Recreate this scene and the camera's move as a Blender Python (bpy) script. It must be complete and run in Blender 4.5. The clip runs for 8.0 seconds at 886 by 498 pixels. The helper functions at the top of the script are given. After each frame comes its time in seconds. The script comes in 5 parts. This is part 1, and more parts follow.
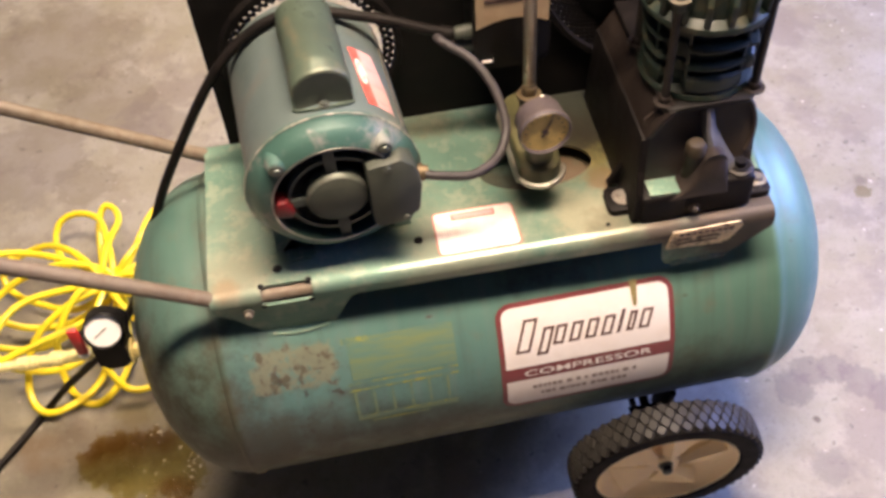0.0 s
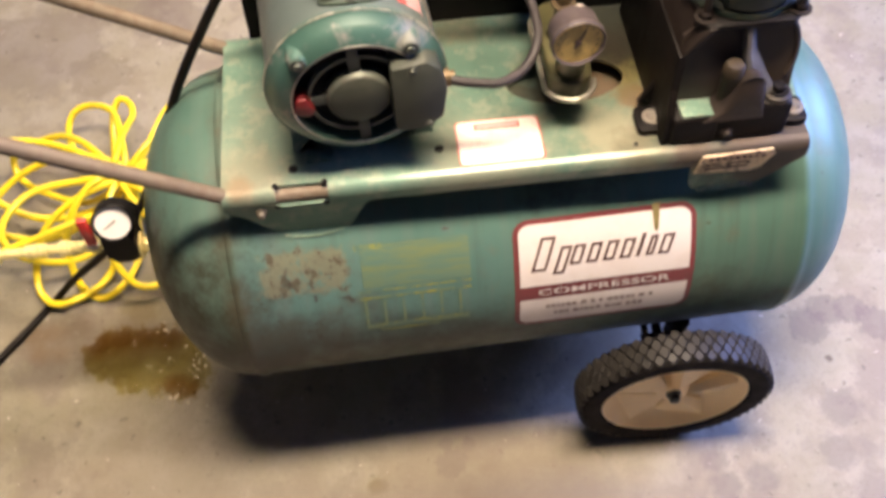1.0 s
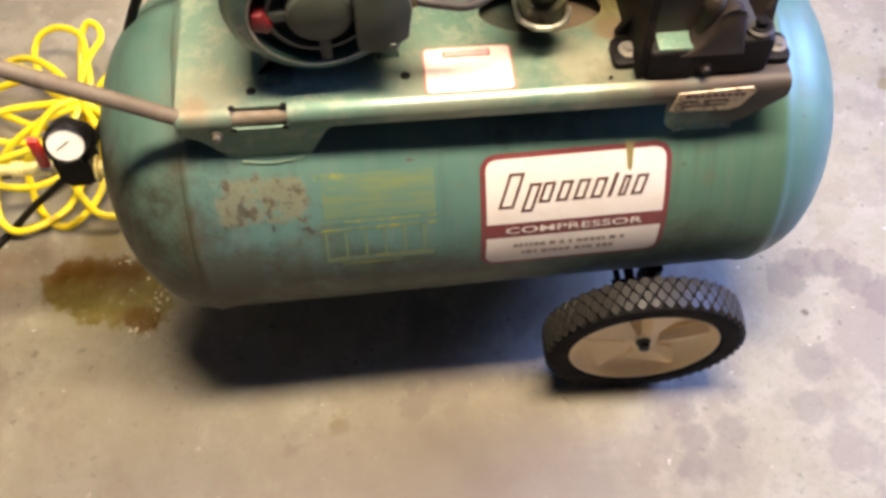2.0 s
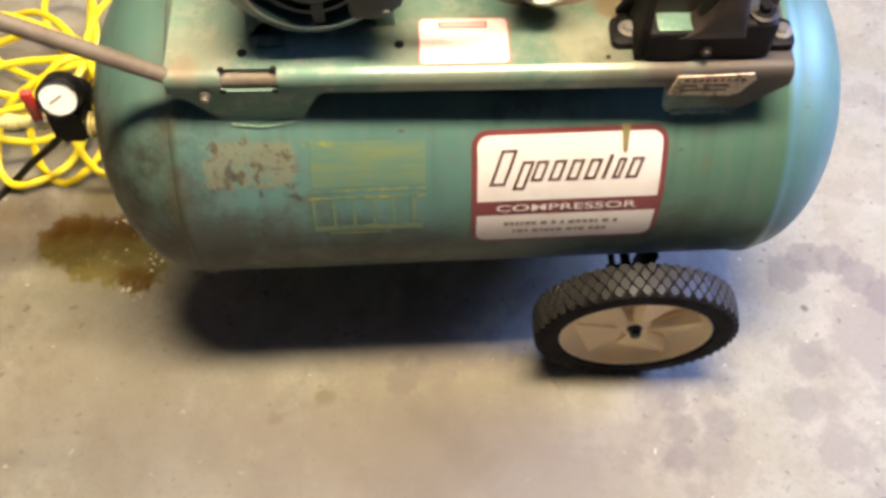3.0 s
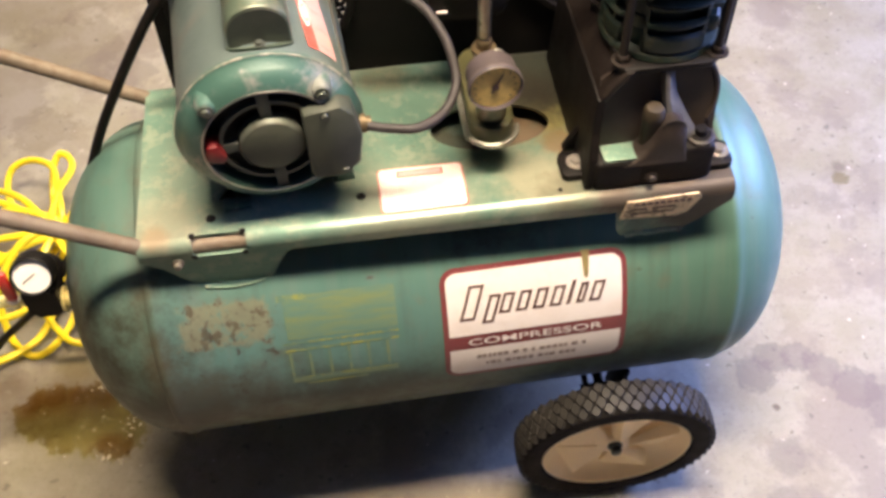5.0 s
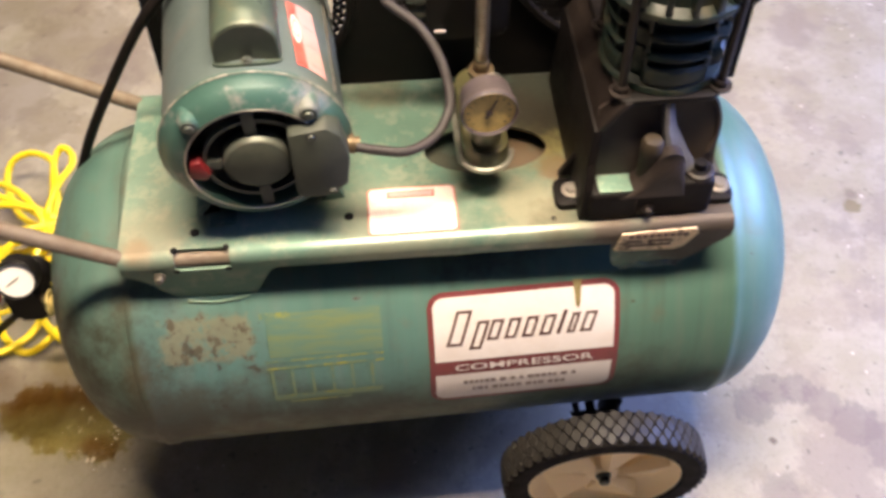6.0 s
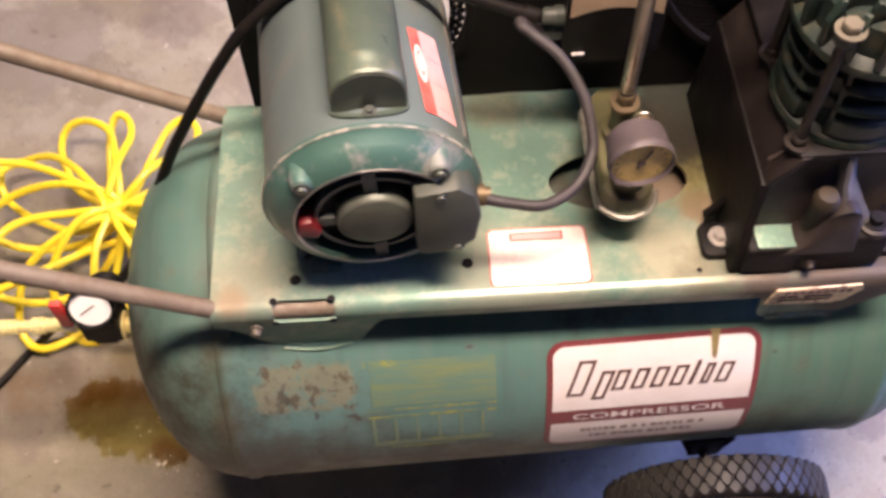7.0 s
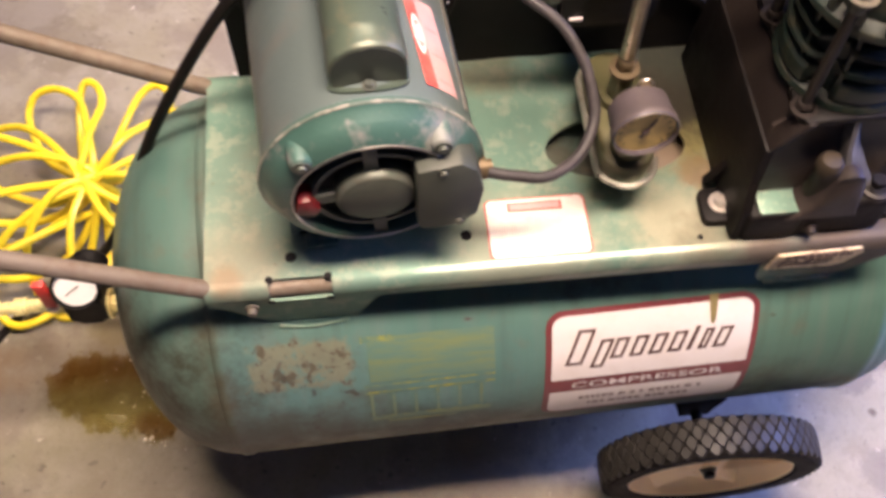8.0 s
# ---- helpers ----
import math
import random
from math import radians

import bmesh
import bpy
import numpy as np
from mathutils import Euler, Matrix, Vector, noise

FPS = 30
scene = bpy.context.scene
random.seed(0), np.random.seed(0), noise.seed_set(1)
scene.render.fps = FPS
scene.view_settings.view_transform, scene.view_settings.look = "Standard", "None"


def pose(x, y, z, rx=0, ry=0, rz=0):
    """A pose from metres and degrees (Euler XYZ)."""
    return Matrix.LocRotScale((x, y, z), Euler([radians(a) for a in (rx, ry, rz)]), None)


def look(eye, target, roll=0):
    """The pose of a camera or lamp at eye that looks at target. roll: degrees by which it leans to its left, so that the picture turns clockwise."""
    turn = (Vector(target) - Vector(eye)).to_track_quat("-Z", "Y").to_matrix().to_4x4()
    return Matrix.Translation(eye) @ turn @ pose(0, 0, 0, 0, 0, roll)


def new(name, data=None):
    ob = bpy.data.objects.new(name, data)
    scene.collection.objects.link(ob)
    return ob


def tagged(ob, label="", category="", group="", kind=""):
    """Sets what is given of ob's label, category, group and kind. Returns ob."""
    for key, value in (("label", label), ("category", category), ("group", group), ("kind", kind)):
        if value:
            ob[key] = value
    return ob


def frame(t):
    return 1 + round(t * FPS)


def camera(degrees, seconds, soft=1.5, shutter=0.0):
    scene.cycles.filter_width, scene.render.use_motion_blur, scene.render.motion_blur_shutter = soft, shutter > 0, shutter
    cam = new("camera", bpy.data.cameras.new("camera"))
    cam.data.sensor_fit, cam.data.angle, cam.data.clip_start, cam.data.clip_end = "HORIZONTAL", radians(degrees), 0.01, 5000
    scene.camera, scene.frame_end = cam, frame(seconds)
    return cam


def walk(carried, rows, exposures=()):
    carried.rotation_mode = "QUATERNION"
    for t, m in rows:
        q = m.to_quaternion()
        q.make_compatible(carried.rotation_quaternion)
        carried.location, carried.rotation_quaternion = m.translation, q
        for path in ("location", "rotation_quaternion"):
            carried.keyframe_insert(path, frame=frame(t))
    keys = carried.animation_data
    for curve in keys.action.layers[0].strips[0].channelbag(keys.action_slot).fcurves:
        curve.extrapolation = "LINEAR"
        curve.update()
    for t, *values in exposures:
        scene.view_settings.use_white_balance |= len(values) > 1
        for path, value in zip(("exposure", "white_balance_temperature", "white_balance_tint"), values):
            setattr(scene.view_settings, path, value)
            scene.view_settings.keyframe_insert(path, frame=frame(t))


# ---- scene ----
cam = camera(47.20, 8.0, soft=3.3, shutter=0.5)
# seconds, eye x y z, yaw, pitch, roll
ROWS = [
    (0.0, -0.0326, -0.7472, 1.3525, -5.78, -50.89, -4.75),
    (0.5, -0.0411, -0.7460, 1.3469, -5.06, -51.52, -3.35),
    (1.0, -0.0399, -0.7387, 1.3239, -4.29, -55.25, -2.44),
    (1.5, -0.0319, -0.7387, 1.3006, -4.31, -56.84, -1.24),
    (1.7, -0.0239, -0.7379, 1.2901, -5.43, -57.18, -0.25),
    (2.8, 0.0221, -0.7353, 1.2664, -2.82, -59.24, 1.28),
    (3.0, 0.0273, -0.7353, 1.2643, -2.58, -59.05, 1.02),
    (3.5, 0.0424, -0.7422, 1.2826, -1.90, -55.33, -0.99),
    (4.0, 0.0553, -0.7425, 1.2958, -4.28, -52.90, -1.12),
    (4.5, 0.0420, -0.7367, 1.3033, -5.22, -53.03, -2.43),
    (4.7, 0.0186, -0.7412, 1.3003, -5.82, -52.04, -1.99),
    (5.8, 0.0350, -0.7180, 1.2996, -6.17, -52.10, -0.82),
    (6.0, 0.0531, -0.7032, 1.3002, -4.59, -52.46, -0.32),
    (6.3, 0.0746, -0.6790, 1.2935, 2.52, -53.38, -3.40),
    (6.5, 0.0415, -0.6423, 1.2905, 2.67, -54.12, -3.53),
    (6.8, -0.0074, -0.5630, 1.2823, -1.51, -55.82, -1.56),
    (7.0, -0.0263, -0.5104, 1.2921, -2.10, -58.73, -1.35),
    (7.3, -0.0384, -0.4615, 1.2728, -7.07, -62.37, 0.97),
    (7.5, -0.0348, -0.4462, 1.2678, -7.94, -64.06, 0.80),
    (7.7, -0.0469, -0.4593, 1.2657, -7.93, -63.17, 0.41),
    (8.0, -0.0556, -0.4829, 1.2865, -6.38, -61.50, 0.99),
]
walk(cam, [(t, pose(x, y, z, 90 + pitch, 0, yaw) @ pose(0, 0, 0, 0, 0, roll)) for t, x, y, z, yaw, pitch, roll in ROWS],
     ((0.0, 0.02, 6500, 14), (1.5, 0.08, 6500, 9), (3.0, 0.16, 6500, 1), (4.0, 0.19, 6500, 7), (4.5, 0.18, 6500, 7), (6.0, 0.13, 6450, 9), (6.5, 0.11, 6350, 16), (7.0, -0.02, 6250, 23), (8.0, -0.03, 6250, 20)))

# ---- light ----
world = bpy.data.worlds.new("sky")
scene.world = world
world.use_nodes = True
wn = world.node_tree.nodes
sky = wn.new("ShaderNodeTexSky")
sky.sky_type, sky.sun_disc, sky.sun_elevation, sky.sun_rotation = "NISHITA", False, radians(35), radians(200)
world.node_tree.links.new(sky.outputs[0], wn["Background"].inputs[0])
wn["Background"].inputs[1].default_value = 0.06
scene.view_settings.exposure = 0.0


def area(name, m, sx, sy, power, colour, spread=180):
    data = bpy.data.lights.new(name, "AREA")
    data.shape, data.size, data.size_y, data.energy, data.color, data.spread = "RECTANGLE", sx, sy, power, colour, radians(spread)
    ob = new(name, data)
    ob.matrix_world = m
    return ob


# two fluorescent battens with reflectors on the ceiling, and the sky's light in the window
area("tube_light_near", look((0.22, -0.17, 2.44), (0.22, -0.17, 0)), 1.2, 0.28, 51, (1.0, 0.785, 0.565), 105)
area("tube_light_far", look((0.05, 1.75, 2.44), (0.05, 1.75, 0)), 1.2, 0.07, 54, (1.0, 0.775, 0.53), 120)
area("window_daylight", look((2.07, 0.2, 1.22), (0.5, 0.05, 0.3)), 0.80, 0.64, 110, (0.30, 0.41, 1.0))


# ---- materials ----
def nodes_of(name):
    m = bpy.data.materials.new(name)
    m.use_nodes = True
    nt = m.node_tree
    return m, nt, nt.nodes, nt.links, nt.nodes["Principled BSDF"]


def noise_tex(nt, scale, detail=6, rough=0.6, dist=0.0):
    n = nt.nodes.new("ShaderNodeTexNoise")
    n.inputs["Scale"].default_value, n.inputs["Detail"].default_value = scale, detail
    n.inputs["Roughness"].default_value, n.inputs["Distortion"].default_value = rough, dist
    c = nt.nodes.new("ShaderNodeTexCoord")
    nt.links.new(c.outputs["Object"], n.inputs["Vector"])
    return n


def ramp(nt, src, stops):
    r = nt.nodes.new("ShaderNodeValToRGB")
    e = r.color_ramp.elements
    while len(e) < len(stops):
        e.new(0.5)
    for k, (p, c) in zip(e, stops):
        k.position = p
        k.color = (*c, 1) if hasattr(c, "__len__") else (c, c, c, 1)
    nt.links.new(src, r.inputs[0])
    return r.outputs[0]


def mixc(nt, fac, a, b, mode="MIX"):
    n = nt.nodes.new("ShaderNodeMix")
    n.data_type, n.blend_type = "RGBA", mode
    for sock, v in ((n.inputs[0], fac), (n.inputs[6], a), (n.inputs[7], b)):
        if hasattr(v, "is_linked"):
            nt.links.new(v, sock)
        elif hasattr(v, "__len__"):
            sock.default_value = (*v, 1)
        else:
            sock.default_value = v
    return n.outputs[2]


def maths(nt, op, a, b=0.0, clamp=False):
    n = nt.nodes.new("ShaderNodeMath")
    n.operation, n.use_clamp = op, clamp
    for sock, v in zip(n.inputs, (a, b)):
        if hasattr(v, "is_linked"):
            nt.links.new(v, sock)
        else:
            sock.default_value = v
    return n.outputs[0]


def bump(nt, bsdf, height, strength=0.2, dist=0.002):
    b = nt.nodes.new("ShaderNodeBump")
    b.inputs["Strength"].default_value, b.inputs["Distance"].default_value = strength, dist
    nt.links.new(height, b.inputs["Height"])
    nt.links.new(b.outputs[0], bsdf.inputs["Normal"])


def surface(name, colour, rough=0.5, metal=0.0, dirt=(0.05, 0.04, 0.03), dirty=0.35, scale=30, grain=250, relief=0.15, coat=0.0, spread=0.18, spec=0.5, edge=(0.47, 0.67)):
    """A painted, cast or plastic surface: tone that varies, blotches of dirt, fine grain and uneven gloss."""
    m, nt, n, l, b = nodes_of(name)
    tone = noise_tex(nt, scale * 0.35, 4)
    fine = noise_tex(nt, grain, 3)
    blot = noise_tex(nt, scale, 8, 0.7, 0.1)
    c = mixc(nt, ramp(nt, tone.outputs[0], [(0.3, 0.0), (0.7, 1.0)]), tuple(v * (1 - spread) for v in colour), tuple(min(1, v * (1 + spread)) for v in colour))
    c = mixc(nt, maths(nt, "MULTIPLY", ramp(nt, blot.outputs[0], [(edge[0], 0.0), (edge[1], 1.0)]), dirty), c, dirt)
    l.new(c, b.inputs["Base Color"])
    l.new(ramp(nt, blot.outputs[0], [(0.3, max(0.03, rough - 0.08)), (0.75, min(1, rough + 0.2))]), b.inputs["Roughness"])
    b.inputs["Metallic"].default_value = metal
    b.inputs["Coat Weight"].default_value = coat
    b.inputs["Specular IOR Level"].default_value = spec
    b.inputs["Coat Roughness"].default_value = 0.25
    bump(nt, b, fine.outputs[0], relief, 0.001)
    return m


def axis_value(nt, which):
    c = nt.nodes.new("ShaderNodeTexCoord")
    s = nt.nodes.new("ShaderNodeSeparateXYZ")
    nt.links.new(c.outputs["Object"], s.inputs[0])
    return s.outputs[which]


def near(nt, x, y, r, soft, z=None):
    """1 inside a blob of radius r round (x, y), ragged by noise, falling to 0 over soft."""
    c = nt.nodes.new("ShaderNodeTexCoord")
    warp = noise_tex(nt, min(80, 1.2 / r), 7, 0.72)
    v = nt.nodes.new("ShaderNodeVectorMath")
    v.operation = "DISTANCE"
    nt.links.new(c.outputs["Object"], v.inputs[0])
    v.inputs[1].default_value = (x, y, z or 0)
    d = maths(nt, "ADD", v.outputs["Value"], maths(nt, "MULTIPLY", maths(nt, "SUBTRACT", warp.outputs[0], 0.5), r * 2.6))
    return maths(nt, "DIVIDE", maths(nt, "SUBTRACT", r + soft, d), soft, True)


def concrete():
    m, nt, n, l, b = nodes_of("worn_concrete")
    big, mid = noise_tex(nt, 1.6, 6, 0.6), noise_tex(nt, 9, 8, 0.7)
    fine, speck = noise_tex(nt, 150, 4, 0.7), noise_tex(nt, 60, 3, 0.5)
    blotch, patch = noise_tex(nt, 4.2, 8, 0.66, 0.15), noise_tex(nt, 13, 8, 0.68, 0.1)
    c = mixc(nt, ramp(nt, big.outputs[0], [(0.3, 0.0), (0.7, 1.0)]), (0.184, 0.169, 0.117), (0.240, 0.222, 0.167))
    c = mixc(nt, ramp(nt, mid.outputs[0], [(0.40, 0.0), (0.60, 1.0)]), c, (0.251, 0.237, 0.193))
    c = mixc(nt, maths(nt, "MULTIPLY", ramp(nt, patch.outputs[0], [(0.50, 0.0), (0.58, 1.0)]), 0.6), c, (0.190, 0.166, 0.126))
    c = mixc(nt, maths(nt, "MULTIPLY", ramp(nt, blotch.outputs[0], [(0.53, 0.0), (0.59, 1.0)]), 0.65), c, (0.162, 0.138, 0.117))
    c = mixc(nt, maths(nt, "MULTIPLY", ramp(nt, speck.outputs[0], [(0.66, 0.0), (0.70, 1.0)]), 0.6), c, (0.09, 0.075, 0.062))
    c = mixc(nt, maths(nt, "MULTIPLY", ramp(nt, speck.outputs[0], [(0.27, 1.0), (0.31, 0.0)]), 0.6), c, (0.50, 0.47, 0.42))
    c = mixc(nt, maths(nt, "MULTIPLY", ramp(nt, fine.outputs[0], [(0.54, 0.0), (0.70, 1.0)]), 0.45), c, (0.13, 0.11, 0.09))
    grey, rust, olive, umber, dun = (0.118, 0.099, 0.091), (0.125, 0.082, 0.042), (0.115, 0.091, 0.034), (0.10, 0.077, 0.054), (0.150, 0.124, 0.096)
    # drips, smears and old spills, and broad brown patches that darken the front: x, y, radius, soft edge, strength,
    # colour
    for x, y, r, s, k, tint in ((0.002, -0.182, 0.019, 0.006, 0.75, grey), (-0.004, -0.152, 0.008, 0.004, 0.6, grey), (0.028, -0.158, 0.008, 0.004, 0.6, grey), (-0.104, -0.205, 0.009, 0.008, 0.8, olive),
                                (-0.168, -0.235, 0.006, 0.006, 0.7, umber), (-0.255, -0.275, 0.020, 0.015, 0.3, grey), (0.556, -0.030, 0.026, 0.007, 0.6, grey), (0.588, -0.008, 0.024, 0.007, 0.6, grey), (0.626, -0.010, 0.022, 0.007, 0.6, grey), (0.658, -0.036, 0.026, 0.007, 0.6, grey), (0.694, -0.072, 0.030, 0.007, 0.6, grey), (0.735, -0.110, 0.035, 0.012, 0.6, grey), (0.568, -0.088, 0.004, 0.003, 0.9, umber),
                                (0.560, -0.165, 0.022, 0.012, 0.5, grey), (0.535, -0.230, 0.020, 0.012, 0.45, grey), (0.420, -0.255, 0.016, 0.012, 0.55, grey), (0.435, -0.200, 0.013, 0.010, 0.4, grey), (0.400, -0.300, 0.020, 0.02, 0.4, grey),
                                (0.822, 0.322, 0.013, 0.004, 0.75, olive), (0.826, 0.350, 0.009, 0.006, 0.6, umber), (-0.600, 0.094, 0.010, 0.018, 0.7, rust), (-0.570, 0.099, 0.010, 0.016, 0.65, rust), (-0.538, 0.100, 0.010, 0.016, 0.6, umber), (-0.590, 0.061, 0.008, 0.016, 0.65, rust), (-0.560, 0.059, 0.006, 0.016, 0.5, rust), (-0.440, 0.118, 0.012, 0.016, 0.6, olive), (-0.462, 0.128, 0.008, 0.014, 0.5, olive), (-0.455, 0.020, 0.06, 0.05, 0.25, olive), (-0.500, 0.080, 0.045, 0.035, 0.5, umber), (-0.425, 0.080, 0.040, 0.030, 0.5, umber), (-0.580, 0.085, 0.035, 0.035, 0.42, umber), (-0.430, 0.130, 0.025, 0.03, 0.4, olive),
                                (-0.02, -0.245, 0.085, 0.06, 0.55, dun), (-0.04, -0.35, 0.11, 0.08, 0.5, dun), (-0.28, -0.33, 0.10, 0.08, 0.45, dun), (-0.42, -0.19, 0.09, 0.08, 0.45, dun), (-0.20, -0.24, 0.05, 0.05, 0.4, dun), (0.22, -0.36, 0.10, 0.09, 0.45, dun), (0.10, -0.30, 0.08, 0.08, 0.4, dun), (0.110, -0.225, 0.060, 0.05, 0.45, dun), (-0.120, -0.300, 0.060, 0.05, 0.4, dun), (0.362, -0.222, 0.012, 0.010, 0.6, grey), (0.368, -0.262, 0.016, 0.010, 0.6, grey), (0.360, -0.300, 0.016, 0.012, 0.6, grey), (0.14, -0.34, 0.09, 0.08, 0.45, grey), (0.02, -0.30, 0.06, 0.06, 0.35, umber), (-0.52, 0.86, 0.09, 0.02, 0.4, umber), (-0.43, 0.78, 0.06, 0.015, 0.4, grey), (-0.66, 0.72, 0.10, 0.03, 0.4, grey), (-0.55, 0.64, 0.05, 0.012, 0.35, umber), (-0.62, 1.05, 0.12, 0.05, 0.4, umber)):
        c = mixc(nt, maths(nt, "MULTIPLY", near(nt, x, y, r, s), k), c, tint)
    l.new(c, b.inputs["Base Color"])
    l.new(ramp(nt, mid.outputs[0], [(0.3, 0.45), (0.7, 0.8)]), b.inputs["Roughness"])
    b.inputs["Specular IOR Level"].default_value = 0.35
    h = maths(nt, "ADD", maths(nt, "MULTIPLY", fine.outputs[0], 0.4), mid.outputs[0])
    bump(nt, b, h, 0.25, 0.003)
    return m


def tank_paint():
    m, nt, n, l, b = nodes_of("worn_green_tank_paint")
    tone, fine = noise_tex(nt, 6, 5), noise_tex(nt, 320, 3)
    blot, spots, wide = noise_tex(nt, 22, 9, 0.72, 0.1), noise_tex(nt, 75, 6, 0.7), noise_tex(nt, 3.2, 7, 0.65)
    c = mixc(nt, ramp(nt, tone.outputs[0], [(0.3, 0.0), (0.7, 1.0)]), (0.068, 0.142, 0.120), (0.100, 0.190, 0.162))
    c = mixc(nt, maths(nt, "MULTIPLY", ramp(nt, wide.outputs[0], [(0.45, 0.0), (0.62, 1.0)]), 0.25), c, (0.105, 0.150, 0.130))
    c = mixc(nt, maths(nt, "MULTIPLY", ramp(nt, blot.outputs[0], [(0.54, 0.0), (0.7, 1.0)]), 0.45), c, (0.130, 0.125, 0.090))
    c = mixc(nt, maths(nt, "MULTIPLY", ramp(nt, spots.outputs[0], [(0.66, 0.0), (0.70, 1.0)]), 0.7), c, (0.06, 0.045, 0.03))
    co, mp, st = n.new("ShaderNodeTexCoord"), n.new("ShaderNodeMapping"), n.new("ShaderNodeTexNoise")
    mp.inputs["Scale"].default_value = (60, 5, 5)
    st.inputs["Scale"].default_value, st.inputs["Detail"].default_value = 1.0, 6
    l.new(co.outputs["Object"], mp.inputs[0])
    l.new(mp.outputs[0], st.inputs["Vector"])
    c = mixc(nt, maths(nt, "MULTIPLY", ramp(nt, st.outputs[0], [(0.52, 0.0), (0.70, 1.0)]), 0.35), c, (0.135, 0.170, 0.150))
    c = mixc(nt, maths(nt, "MULTIPLY", ramp(nt, st.outputs[0], [(0.30, 1.0), (0.46, 0.0)]), 0.30), c, (0.060, 0.082, 0.066))
    # grime at left end and top, with the tank's lower shade painted in
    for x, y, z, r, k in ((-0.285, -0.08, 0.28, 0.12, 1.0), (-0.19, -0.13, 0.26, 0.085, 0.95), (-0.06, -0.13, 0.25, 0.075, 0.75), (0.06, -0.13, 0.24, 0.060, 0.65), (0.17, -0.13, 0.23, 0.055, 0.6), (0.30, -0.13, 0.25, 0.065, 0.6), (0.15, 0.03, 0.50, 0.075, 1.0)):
        grime_shade = near(nt, x, y, r, 0.06, z)
        c = mixc(nt, maths(nt, "MULTIPLY", maths(nt, "MULTIPLY", grime_shade, k), ramp(nt, blot.outputs[0], [(0.30, 0.4), (0.55, 1.0)])), c, (0.042, 0.045, 0.031))
    bare = maths(nt, "MULTIPLY", near(nt, 0.200, 0.018, 0.042, 0.025, 0.50), ramp(nt, blot.outputs[0], [(0.30, 0.6), (0.5, 0.95)]))
    c = mixc(nt, bare, c, (0.100, 0.068, 0.040))
    # scuffed, rusted patch where a sticker came off, soiled below, and the rub along the left weld
    ragged, along, up = noise_tex(nt, 70, 7, 0.7), axis_value(nt, 0), axis_value(nt, 2)
    wobble = maths(nt, "MULTIPLY", maths(nt, "SUBTRACT", ragged.outputs[0], 0.5), 0.026)
    in_x = maths(nt, "DIVIDE", maths(nt, "SUBTRACT", maths(nt, "ADD", 0.050, wobble), maths(nt, "ABSOLUTE", maths(nt, "ADD", along, 0.146))), 0.005, True)
    in_z = maths(nt, "DIVIDE", maths(nt, "SUBTRACT", maths(nt, "ADD", 0.023, wobble), maths(nt, "ABSOLUTE", maths(nt, "SUBTRACT", up, 0.416))), 0.004, True)
    patch = maths(nt, "MULTIPLY", in_x, in_z)
    c = mixc(nt, maths(nt, "MULTIPLY", patch, ramp(nt, blot.outputs[0], [(0.43, 0.0), (0.49, 0.8)])), c, (0.175, 0.170, 0.105))
    c = mixc(nt, maths(nt, "MULTIPLY", patch, ramp(nt, ragged.outputs[0], [(0.53, 0.0), (0.59, 0.85)])), c, (0.066, 0.052, 0.032))
    low = near(nt, -0.15, -0.14, 0.05, 0.05, 0.36)
    c = mixc(nt, maths(nt, "MULTIPLY", low, ramp(nt, blot.outputs[0], [(0.42, 0.0), (0.6, 0.45)])), c, (0.080, 0.088, 0.062))
    c = mixc(nt, maths(nt, "MULTIPLY", low, ramp(nt, spots.outputs[0], [(0.58, 0.0), (0.64, 0.8)])), c, (0.045, 0.036, 0.026))
    seam = maths(nt, "SUBTRACT", 1.0, maths(nt, "DIVIDE", maths(nt, "ABSOLUTE", maths(nt, "ADD", axis_value(nt, 0), 0.222)), 0.020), True)
    c = mixc(nt, maths(nt, "MULTIPLY", seam, ramp(nt, blot.outputs[0], [(0.32, 0.1), (0.58, 0.55)])), c, (0.085, 0.072, 0.050))
    l.new(c, b.inputs["Base Color"])
    l.new(ramp(nt, blot.outputs[0], [(0.32, 0.32), (0.70, 0.58)]), b.inputs["Roughness"])
    b.inputs["Metallic"].default_value = 0.15
    b.inputs["Specular IOR Level"].default_value = 0.32
    bump(nt, b, maths(nt, "ADD", fine.outputs[0], maths(nt, "MULTIPLY", spots.outputs[0], 0.6)), 0.12, 0.001)
    return m


